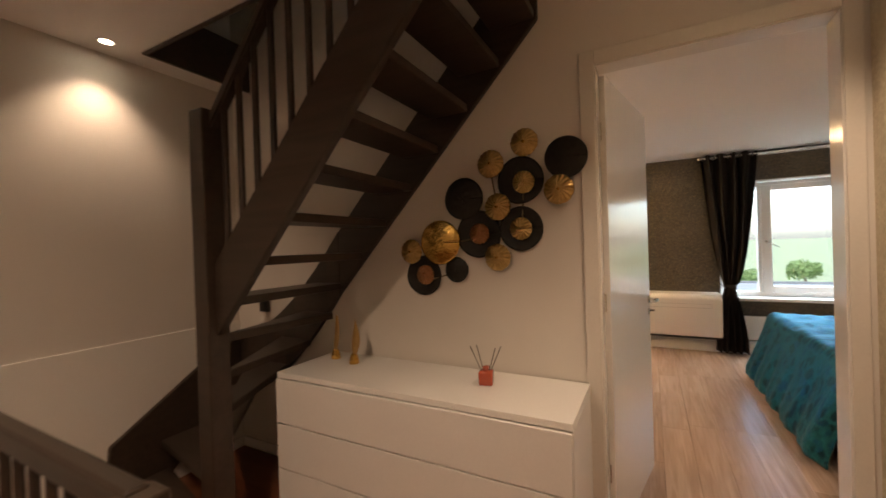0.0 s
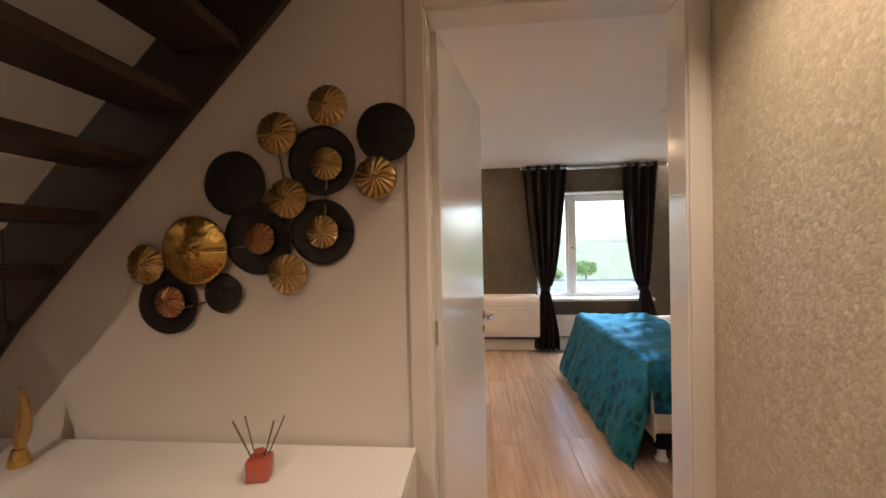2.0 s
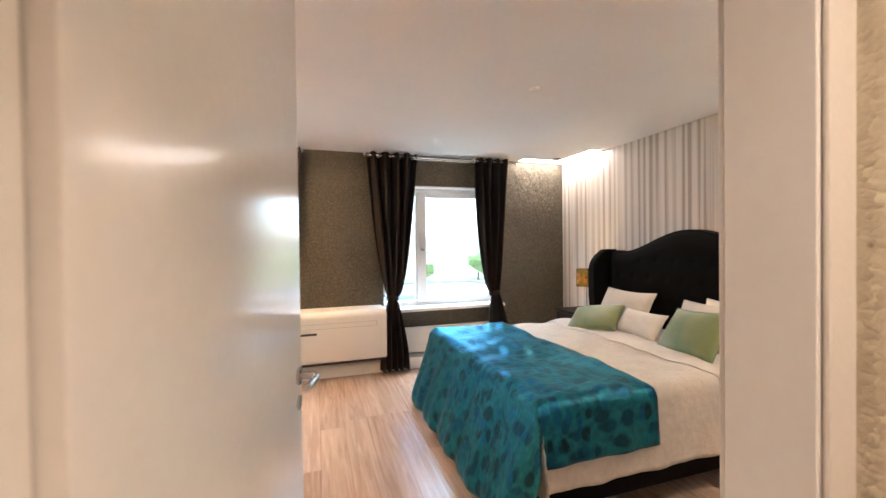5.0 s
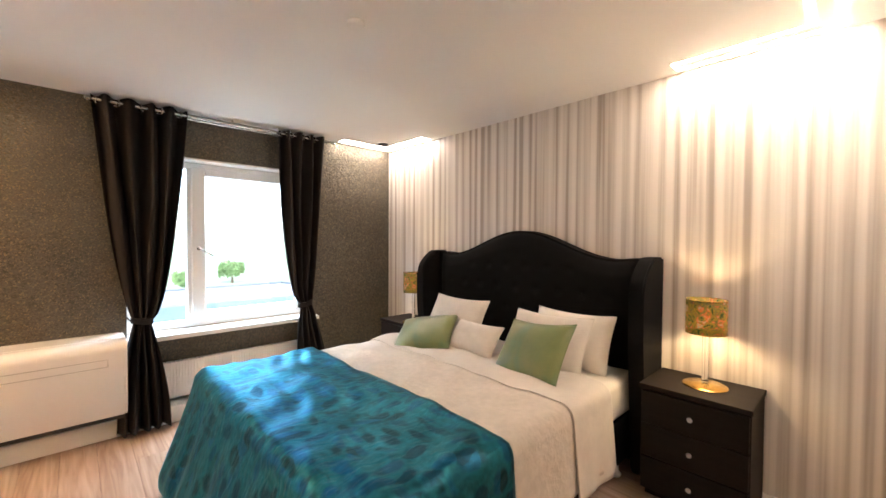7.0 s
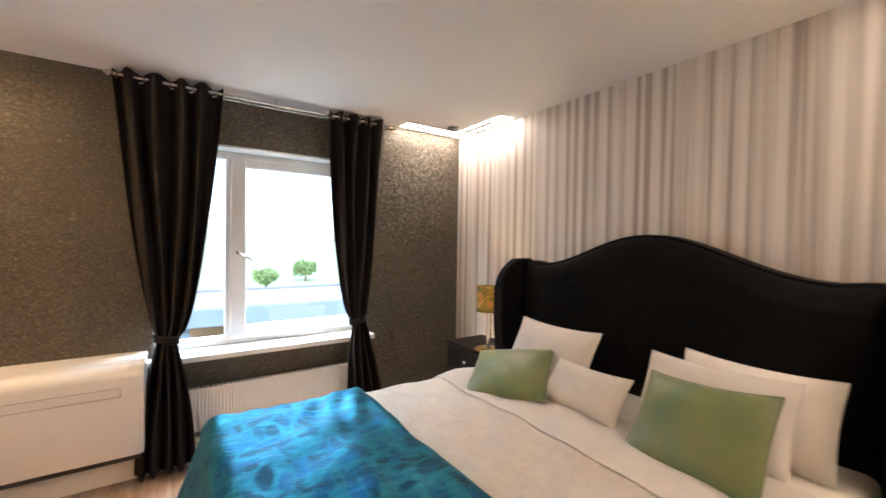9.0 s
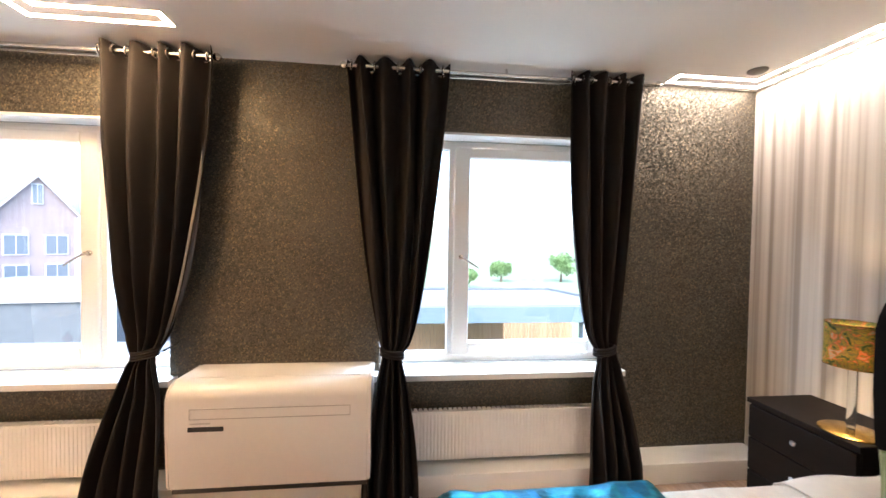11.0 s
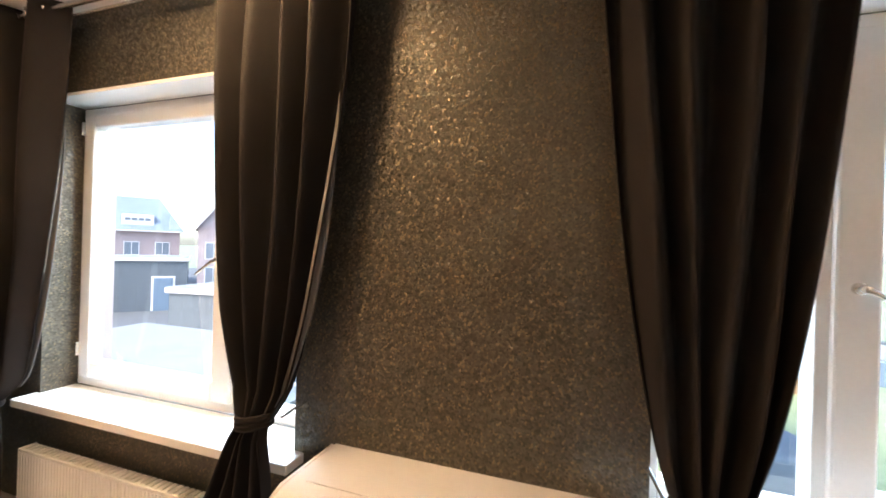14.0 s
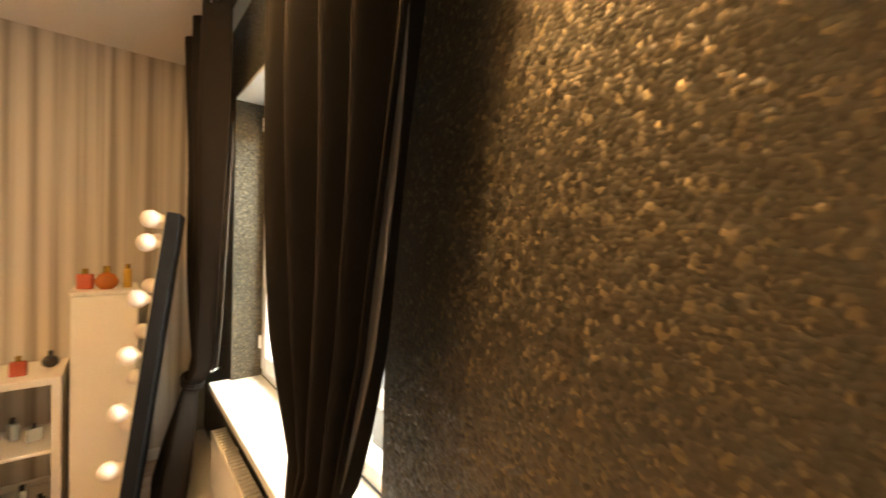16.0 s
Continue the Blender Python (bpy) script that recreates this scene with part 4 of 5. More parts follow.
curtain(-2.40, -1.60, -2.00, -2.20, -1.78, 0.67, 3.0, 4, "black eyelet curtain tied back behind the mirror", -1, True)


def curtain_rod(x0, x1):
    r = thing("curtain_rod", (x0 + x1) / 2, 6.735, 2.525, 0, "steel curtain rod with knob ends under the ceiling", "curtain rod", "curtain rods")
    h = (x1 - x0) / 2
    part("rod", tube([(-h, 0, 0), (h, 0, 0)], 0.0125, 14), M_CHROME, r, "", True)
    part("rod", tube([(-h + .05, 0.05, -0.012), (h - .05, 0.05, -0.012)], 0.008, 12), M_CHROME, r, "thin rear rod", True)
    for s in (-1, 1):
        bm = lathe([(0.004, 0), (0.014, 0.004), (0.022, 0.016), (0.022, 0.03), (0.012, 0.044), (0.003, 0.048)], 16)
        bmesh.ops.rotate(bm, verts=bm.verts, matrix=Matrix.Rotation(radians(90 * s), 3, 'Y'))
        part("finial", bm, M_CHROME, r, "", True).location = (s * h, 0, 0)
        for q in (0.93, 0.0) if s > 0 else (0.93,):
            part("bracket", tube([(s * h * q, 0, 0), (s * h * q, 0.03, 0.02), (s * h * q, 0.04, 0.053)], 0.008, 8), M_CHROME, r, "", True)


curtain_rod(0.715, 2.66)
curtain_rod(-2.40, -0.04)


def air_conditioner():
    x0, x1, y0, y1, z0, z1 = -0.175, 0.885, 6.515, 6.868, 0.155, 0.715
    a = thing("air_conditioner", label="white floor-console air conditioner with a rounded top", category="air conditioner")
    prof = [(y1, z0), (y0 + 0.012, z0), (y0, z0 + 0.02), (y0 - 0.008, z0 + 0.30)]
    for k in range(9):
        t = math.radians(k * 11.25)
        prof.append((y0 + 0.075 - 0.083 * math.cos(t), z1 - 0.075 + 0.075 * math.sin(t)))
    prof += [(y1, z1)]
    bm = prism(prof, 0, x0 + 0.02, x1 - 0.02)
    part("body", bm, M_PLASTIC, a, "", True)
    for xs in ((x0, x0 + 0.0195), (x1 - 0.0195, x1)):
        part("end_cap", prism([(y, z) for y, z in prof], 0, *xs, 0.006), M_PLASTIC, a, "", True)
    # recessed flap outline on the front
    f = bmesh.new()
    yy = y0 - 0.0105
    for q in ((-0.055, 0.775, 0.535, 0.538), (-0.055, 0.775, 0.588, 0.591)):
        box(q[0], q[1], yy, yy + 0.004, q[2], q[3], 0, f)
    for q in ((-0.055, -0.052), (0.772, 0.775)):
        box(q[0], q[1], yy, yy + 0.004, 0.5385, 0.5875, 0, f)
    part("flap_outline", f, mat("grey_seam", (0.34, 0.33, 0.32), 0.5), a, "thin grey seam of the air flap")
    part("display", box(-0.062, 0.117, y0 - 0.0125, y0 - 0.002, 0.470, 0.495, 0.003), M_BLACK, a, "black display strip")
    part("label_print", box(-0.05, 0.05, y0 - 0.0115, y0 - 0.006, 0.510, 0.516), mat("grey_print", (0.45, 0.44, 0.43), 0.5), a, "small grey printed line")
    part("top_flap", box(x0 + 0.07, x1 - 0.07, y0 + 0.11, y0 + 0.23, z1 + 0.0005, z1 + 0.004, 0.0015), M_PLASTIC, a, "long air outlet flap")
    # black slab that stands for the shade in the gap under the unit
    part("shade_slab", box(x0 + 0.02, x1 - 0.02, y0 + 0.02, y1, z0 - 0.03, z0 - 0.001), M_BLACK, a, "black slab for the shade in the gap below")
    part("stand", box(x0 + 0.05, x1 - 0.05, 6.67, y1, 0.0755, z0 - 0.031), M_PLASTIC, a, "white support box")


air_conditioner()


def radiator(x0, x1, z1, label):
    r = thing("radiator", label=label, category="radiator", group="panel radiators under the windows")
    z0, y0 = 0.105, 6.775
    bm = bmesh.new()
    n = int((x1 - x0) / 0.022)
    pts = []
    for k in range(n):
        a = x0 + (x1 - x0) * k / n
        d = (x1 - x0) / n
        pts += [(a, y0 + 0.004), (a + d * 0.3, y0 + 0.004), (a + d * 0.42, y0), (a + d * 0.9, y0)]
    pts.append((x1, y0 + 0.004))
    poly = pts + [(x1, y0 + 0.016), (x0, y0 + 0.016)]
    part("front_panel", prism(poly, 2, z0, z1 - 0.018), M_RAD, r, "ribbed white front panel")
    part("back_panel", box(x0, x1, y0 + 0.055, y0 + 0.07, z0, z1 - 0.018, 0.003), M_RAD, r)
    bm = bmesh.new()
    k = x0 + 0.004
    while k < x1 - 0.03:
        box(k, k + 0.022, y0 + 0.002, y0 + 0.068, z1 - 0.012, z1 - 0.004, 0, bm)
        k += 0.032
    part("top_grille", bm, M_RAD, r)
    for s in ((x0 - 0.003, x0 - 0.0005), (x1 + 0.0005, x1 + 0.003)):
        part("side_cover", box(*s, y0 - 0.001, y0 + 0.072, z0, z1, 0.001), M_RAD, r)
    part("rim", box(x0, x1, y0 - 0.001, y0 + 0.012, z1 - 0.017, z1 - 0.001, 0.003), M_RAD, r)
    for x in (x0 + 0.15, x1 - 0.15):
        part("bracket", box(x, x + 0.03, y0 + 0.071, YN - 0.0005, z0 + 0.05, z1 - 0.05), M_RAD, r)


radiator(1.10, 2.44, 0.415, "low white ribbed panel radiator beside the bed")
radiator(-1.90, -0.50, 0.415, "low white ribbed panel radiator under the sill")


# ---------------------------------------------------------------- bedroom: bed
BY0, BY1, BX0, BX1 = 3.78, 5.64, 1.20, 3.28
BT = 0.61


def headboard_top(y):
    """Height of the scalloped headboard along the wall."""
    c, hw = 4.765, 1.065
    t = abs(y - c) / hw
    if t < 0.78:
        return 1.345 + 0.215 * (0.5 + 0.5 * math.cos(math.pi * t / 0.78))
    return 1.345 + 0.012 * math.sin((t - 0.78) / 0.22 * math.pi)


def bed():
    b = thing("bed", label="double bed with a tall black velvet winged headboard", category="bed")
    c = 4.765
    n = 60
    ys = [c - 1.04 + 2.08 * k / n for k in range(n + 1)]
    poly = [(ys[0], F + 0.02)] + [(y, headboard_top(y)) for y in ys] + [(ys[-1], F + 0.02)]
    hb = part("headboard", prism(poly, 0, 3.395, XE - 0.012, 0.0), M_VELVET, b, "black button-tufted velvet headboard", True)
    # padded front with sunken buttons
    btn = [(y0, z0) for r, z0 in enumerate((0.72, 0.90, 1.08, 1.26)) for y0 in [c - 0.8 + 0.1 * (r % 2) + 0.2 * k for k in range(9)] if z0 < headboard_top(y0) - 0.12 and abs(y0 - c) < 0.9]

    def f(u, v):
        y = c - 0.965 + 1.93 * u
        zt = headboard_top(y) - 0.015
        z = 0.42 + (zt - 0.42) * v
        e = min(1, min(u, 1 - u) * 14) * min(1, (1 - v) * 9)
        d = 0.06 * (e ** 0.5)
        for yy, zz in btn:
            q = (y - yy) ** 2 + (z - zz) ** 2
            if q < 0.02:
                d -= 0.010 * math.exp(-q / 0.0009)
        return (3.396 - d, y, z)
    part("padding", grid_surface(f, 120, 60), M_VELVET, hb, "", True)
    for y, z in btn:
        part("button", lathe([(0.001, 0), (0.011, 0.0), (0.009, 0.006), (0.001, 0.008)], 10, bmesh.new()), M_VELVET, hb, "", True).matrix_world = pose(3.350, y, z, 0, -90, 0)
    # rolled wings
    for s in (-1, 1):
        yw = c + s * 1.055
        prof = []
        for k in range(25):
            z = F + 0.02 + (headboard_top(yw - s * 0.1) + 0.012 - F - 0.02) * k / 24
            reach = 3.16 + 0.10 * max(0, (0.85 - z)) * 0.9
            if z > 1.16:
                reach += 0.16 * ((z - 1.16) / 0.2) ** 2
            prof.append((min(reach, 3.40), z))
        poly = prof + [(XE - 0.012, prof[-1][1]), (XE - 0.012, F + 0.02)]
        bm = prism(poly, 1, min(yw - s * 0.05, yw + s * 0.045), max(yw - s * 0.05, yw + s * 0.045), 0.012)
        part("wing", bm, M_VELVET, hb, "padded velvet side wing", True)
    part("base", box(BX0 + 0.04, BX1 + 0.1, BY0 + 0.01, BY1 - 0.01, 0.03, 0.33, 0.02), M_VELVET, b, "black upholstered bed base")
    part("mattress", box(BX0 + 0.02, BX1 + 0.11, BY0 + 0.005, BY1 - 0.005, 0.332, BT - 0.015, 0.05, None, 4), M_SHEET, b, "cream sheet over the mattress", True)
    for x in (BX0 + 0.09, BX1 - 0.1):
        for y in (BY0 + 0.06, BY1 - 0.06):
            part("leg", lathe([(0.040, F + 0.001), (0.044, F + 0.012), (0.030, F + 0.03), (0.026, 0.029)], 20), M_WHITE, b, "white bed leg with a wide foot", True).location = (x, y, 0)
    return b


bed()


def drape(name, x0, x1, hem_near, hem_far, hem_foot, material, lift, label, category, seed, wave=0.018, crease=0.0, flare_foot=0.05):
    """A cloth laid over the mattress between x0 and x1, hanging down the sides and, if hem_foot is given, over the foot."""
    rng = random.Random(seed)
    ph = [rng.uniform(0, 6.28) for _ in range(6)]
    r = 0.075
    top = BT + lift
    yn, yf, xf = BY0 - 0.012 - lift, BY1 + 0.012 + lift, BX0 - 0.012 - lift
    nx, ny = 56, 110

    def fall(d, r):
        """Distance along the cloth past the bend: outward and down."""
        if d < 0:
            return 0, 0
        if d < r * 1.57:
            a = d / r
            return r * math.sin(a), r * (1 - math.cos(a))
        return r, r + (d - r * 1.57)
    L_near, L_far = top - hem_near, top - hem_far
    L_foot = (top - hem_foot) if hem_foot is not None else 0

    def f(u, v):
        sx = (x1 - (xf + r)) + (L_foot + r * 0.57 if hem_foot is not None else 0)
        s = u * sx if hem_foot is not None else u * (x1 - x0)
        if hem_foot is not None:
            dx = s - (x1 - (xf + r))
            ox, dzx = fall(dx, r)
            x = x1 - s if dx < 0 else (xf + r) - ox
        else:
            x, dzx, dx = x1 - s, 0, -1
        tot = L_near + L_far + (yf - yn - 2 * r) + 2 * r * 0.57
        t = v * tot
        a = L_near + r * 0.57
        if t < a:
            d = a - t
            oy, dzy = fall(d, r)
            y = (yn + r) - oy
        elif t > tot - (L_far + r * 0.57):
            d = t - (tot - (L_far + r * 0.57))
            oy, dzy = fall(d, r)
            y = (yf - r) + oy
        else:
            y, dzy, d = yn + r + (t - a), 0, 0
        z = top - max(dzx, dzy) - 0.06 * min(dzx, dzy)
        flare = max(0, max(dzx, dzy) - r)
        k = min(1, flare / 0.5)
        wx, wy = dzx / (dzx + dzy + 1e-6), dzy / (dzx + dzy + 1e-6)
        sg = -1 if t < a else 1
        y += sg * wy * k * (0.045 + wave * (math.sin(15 * x + ph[0]) + 0.6 * math.sin(31 * x + ph[1])))
        x -= wx * k * (flare_foot + wave * (math.sin(15 * y + ph[2]) + 0.6 * math.sin(31 * y + ph[3])))
        both = min(1, min(dzx, dzy) / 0.3)
        y += (-0.09 if t < a else -0.04) * both
        if max(dzx, dzy) < 0.02:
            z += 0.006 * math.sin(9 * x + 5 * y) + 0.004 * math.sin(21 * y - 13 * x) + 0.005 * math.sin(17 * x + 2 * math.sin(6 * y)) + crease * math.sin(46 * x - 11 * y + 3 * math.sin(5 * y)) * (0.5 + 0.5 * math.sin(7 * y + 4 * x))
        return (x, y, max(z, F + 0.012))
    ob = part(name, grid_surface(f, nx, ny), material, None, "", True)
    solid(ob, 0.007, 1)
    part("hem", tube([f(0.0, k / 120) for k in range(121)], 0.0055, 6), material, ob, "stitched hem", True)
    return tagged(ob, label, category)


drape("bedspread", 1.18, 2.83, 0.18, 0.24, 0.20, M_SPREAD, 0.006, "beige quilted bedspread hanging over the mattress", "bedspread", 5, 0.010)
drape("throw", 1.16, 1.93, 0.32, 0.25, 0.0, M_TEAL, 0.030, "teal velvet throw with a leaf pattern over the bed foot", "throw", 8, 0.012, 0.005, 0.19)
drape("sheet_fold", 2.46, 2.90, 0.13, 0.30, None, M_PILLOW, 0.016, "folded-back cream sheet across the bed", "sheet", 9, 0.008)


def pillow(name, x, y, z, w, h, t, lean, rz, material, label, category, roll=0, group="", piping=None):
    """A soft pillow: w across, h up, t thick; lean tips it back against the headboard."""
    p = new(name)
    p.matrix_world = pose(x, y, z, 0, 0, rz) @ pose(0, 0, 0, 90 - lean, 0, 0) @ pose(0, 0, 0, 0, 0, roll)
    tagged(p, label, category, group)

    def surf(sgn):
        def f(u, v):
            a, b = 2 * u - 1, 2 * v - 1
            pinch = 1 - 0.05 * (1 - a * a) * abs(b) ** 2
            px = a * w / 2 * (1 - 0.05 * (1 - b ** 2) * (abs(a) ** 4))
            py = b * h / 2 * (1 - 0.06 * (1 - a ** 2) * (abs(b) ** 4))
            th = t / 2 * (max(0, 1 - abs(a) ** 2.6) ** 0.55) * (max(0, 1 - abs(b) ** 2.6) ** 0.55)
            th += 0.004 * math.sin(7 * a + 5 * b + x * 9) * (1 - abs(a)) * (1 - abs(b))
            return (px, py * pinch, sgn * th)
        return f
    bm = grid_surface(surf(1), 26, 26)
    grid_surface(surf(-1), 26, 26, bm)
    bmesh.ops.remove_doubles(bm, verts=bm.verts, dist=0.0006)
    cover = part("cover", bm, material, p, "", True)
    pts = []
    for k in range(81):
        q = 4 * k / 80
        s, u = int(q) % 4, q - int(q)
        a, b = ((-1 + 2 * u, -1), (1, -1 + 2 * u), (1 - 2 * u, 1), (-1, 1 - 2 * u))[s]
        pts.append((a * w / 2 * (1 - 0.05 * (1 - b ** 2) * (abs(a) ** 4)), b * h / 2 * (1 - 0.06 * (1 - a ** 2) * (abs(b) ** 4)) * (1 - 0.05 * (1 - a * a) * abs(b) ** 2), 0))
    part("seam", tube(pts, 0.004, 6, False), piping or material, p, "", True)
    return p


# local x of a pillow runs along the headboard, its face looks at the foot
PR = -90
pillow("pillow", 3.07, 5.22, 0.775, 0.64, 0.42, 0.16, 28, PR, M_PILLOW, "large beige pillow leaning on the headboard", "pillow")
pillow("pillow", 3.18, 4.17, 0.775, 0.60, 0.41, 0.17, 22, PR, M_SHEET, "white pillow behind a beige one", "pillow")
pillow("pillow", 3.03, 4.27, 0.77, 0.60, 0.42, 0.15, 32, PR + 3, M_PILLOW, "large beige pillow behind a green cushion", "pillow")
pillow("cushion", 2.86, 4.80, 0.715, 0.46, 0.27, 0.13, 38, PR, M_PILLOW, "small beige cushion in the middle of the bed", "cushion")
pillow("cushion", 2.74, 5.24, 0.700, 0.50, 0.45, 0.15, 64, PR + 12, M_GREEN, "green satin cushion lying tipped back", "cushion", 20, "green satin cushions")
pillow("cushion", 2.79, 4.22, 0.760, 0.50, 0.43, 0.14, 40, PR - 6, M_GREEN, "green satin cushion propped on a pillow", "cushion", 6, "green satin cushions")


def nightstand(y0, y1, h, label):
    x0, x1 = 3.10, 3.515
    n = thing("nightstand", label=label, category="nightstand", group="black nightstands")
    part("top", box(x0 - 0.01, x1, y0 - 0.008, y1 + 0.008, h - 0.028, h, 0.004), M_NIGHT, n, "black-brown wooden top")
    part("body", box(x0 + 0.014, x1 - 0.004, y0, y1, F + 0.04, h - 0.029, 0.003), M_NIGHT, n)
    part("plinth", box(x0 + 0.04, x1 - 0.01, y0 + 0.02, y1 - 0.02, F, F + 0.039), M_NIGHT, n)
    k = 3
    zz = [F + 0.05 + i * (h - 0.035 - F - 0.05) / k for i in range(k + 1)]
    for i in range(k):
        d = part("drawer", box(x0 - 0.006, x0 + 0.0135, y0 + 0.006, y1 - 0.006, zz[i] + 0.004, zz[i + 1] - 0.004, 0.004), M_NIGHT, n)
        bm = lathe([(0.004, 0), (0.005, 0.008), (0.014, 0.014), (0.015, 0.02), (0.008, 0.027), (0.002, 0.028)], 8)
        kb = part("knob", bm, M_KNOB, d, "faceted crystal knob")
        kb.matrix_world = pose(x0 - 0.006, (y0 + y1) / 2, (zz[i] + zz[i + 1]) / 2, 0, -90, 0)
    return n


nightstand(3.12, 3.655, 0.62, "black-brown wooden nightstand with three drawers and crystal knobs")
nightstand(5.86, 6.42, 0.60, "black-brown wooden nightstand in the corner by the window")


def table_lamp(x, y, z, s, label):
    l = thing("table_lamp", x, y, z, 0, label, "table lamp", "bedside lamps")
    part("foot", lathe([(0.115 * s, 0), (0.117 * s, 0.004), (0.11 * s, 0.010), (0.03 * s, 0.016), (0.012, 0.02), (0.004, 0.02)], 40), M_GOLD, l, "round brushed gold foot", True)
    part("stem", lathe([(0.016, 0.02), (0.018, 0.03), (0.018, 0.30 * s), (0.014, 0.315 * s), (0.003, 0.316 * s)], 20), M_CRYSTAL, l, "clear glass stem", True)
    zc, r, h = 0.315 * s, 0.105 * s, 0.20 * s

    def f(u, v):
        a = 2 * math.pi * u
        return (r * math.cos(a), r * math.sin(a), zc + h * v)
    sh = part("shade", grid_surface(f, 48, 4), M_SHADE, l, "drum shade printed with orange and green flowers", True)
    solid(sh, 0.003, -1)
    part("bulb", lathe([(0.006, zc + 0.02), (0.014, zc + 0.03), (0.026, zc + 0.07), (0.022, zc + 0.095), (0.004, zc + 0.108)], 20), M_BULB, l, "lit warm bulb", True)
    for zq in (zc + 0.001, zc + h - 0.001):
        part("shade_ring", tube([(r * math.cos(a), r * math.sin(a), zq) for a in [2 * math.pi * k / 36 for k in range(37)]], 0.0025, 6, False), M_GOLD, l, "", True)
    part("spider", tube([(-r, 0, zc + 0.012), (r, 0, zc + 0.012)], 0.002, 6), M_GOLD, l, "", True)


table_lamp(3.325, 3.375, 0.62, 1.0, "bedside lamp with a flower-print shade, lit, on gold foot")
table_lamp(3.215, 5.985, 0.60, 1.03, "bedside lamp with a yellow flower-print shade by the window")


# ---------------------------------------------------------------- bedroom: west corner
def mirror():
    m = thing("vanity_mirror", -1.98, 6.30, F, 0, "tall leaning mirror in a black frame edged with bulbs", "mirror")
    m.matrix_world = pose(-2.05, 6.40, F, 0, 0, MIRROR_TURN) @ pose(0, 0, 0, -7, 0, 0)
    w, h, d = 0.60, 1.62, 0.055
    part("case", box(-w / 2, w / 2, 0, d, 0, h, 0.004), M_FRAMEBLACK, m, "black back and sides of the frame")
    part("rim", box(-w / 2 + 0.004, w / 2 - 0.004, -0.004, -0.0005, 0.004, h - 0.004, 0.001), mat("gold_white_rim", (0.74, 0.66, 0.50), 0.3), m, "pale front rim")
    part("glass", box(-w / 2 + 0.085, w / 2 - 0.085, -0.008, -0.0045, 0.085, h - 0.085), M_MIRROR, m, "mirror glass")

    def globe(x, z):
        bm = lathe([(0.014, 0), (0.016, 0.010), (0.030, 0.022), (0.040, 0.040), (0.042, 0.055), (0.034, 0.076), (0.018, 0.088), (0.004, 0.091)], 18, None, 'Y')
        part("bulb", bm, M_VBULB, m, "frosted globe bulb, unlit", True).location = (x, -0.0045, z)

    for s in (-1, 1):
        for k in range(6):
            globe(s * (w / 2 - 0.042), h - 0.15 - 0.255 * k)
    for x in (-w / 2 + 0.042, 0.0, w / 2 - 0.042):
        globe(x, h - 0.042)


MIRROR_TURN = -8
mirror()


def cube_shelf(y0, y1, cols, rows, x1, depth, label, cell=0.33):
    s = thing("cube_shelf", label=label, category="shelf")
    t = 0.038
    h = rows * cell + (rows + 1) * 0.016 + 0.05
    x0 = XW + 0.017
    xf = x0 + depth
    part("side", box(x0, xf, y0, y0 + t, F, F + h, 0.002), M_WHITE, s)
    part("side", box(x0, xf, y1 - t, y1, F, F + h, 0.002), M_WHITE, s)
    part("top", box(x0, xf, y0 + t, y1 - t, F + h - t, F + h, 0.002), M_WHITE, s)
    part("bottom", box(x0, xf, y0 + t, y1 - t, F, F + t, 0.002), M_WHITE, s)
    zs = []
    for r in range(1, rows):
        z = F + t + (h - 2 * t) * r / rows
        part("shelf", box(x0, xf - 0.002, y0 + t, y1 - t, z - 0.009, z + 0.009, 0.001), M_WHITE, s)
    for c in range(1, cols):
        y = y0 + t + (y1 - y0 - 2 * t) * c / cols
        for r in range(rows):
            za, zb = F + t + (h - 2 * t) * r / rows + 0.0095, F + t + (h - 2 * t) * (r + 1) / rows - 0.0095
            part("divider", box(x0, xf - 0.002, y - 0.008, y + 0.008, za, zb, 0.001), M_WHITE, s)
    return F + h


TOPLOW = cube_shelf(4.70, 6.17, 4, 2, None, 0.39, "low white cube shelf filled with perfume bottles")


def white_cabinet():
    c = thing("cabinet", label="tall narrow white cabinet beside the cube shelf", category="cabinet")
    x0, x1, y0, y1, h = XW + 0.017, XW + 0.43, 6.20, 6.48, 1.13
    part("body", box(x0, x1 - 0.019, y0, y1, F, h - 0.02, 0.002), M_WHITE, c)
    part("top", box(x0, x1 + 0.003, y0 - 0.003, y1 + 0.003, h - 0.0195, h, 0.003), M_WHITE, c)
    part("door", box(x1 - 0.0185, x1, y0 + 0.003, y1 - 0.003, F + 0.03, h - 0.024, 0.002), M_WHITE, c)
    return h


CABTOP = white_cabinet()


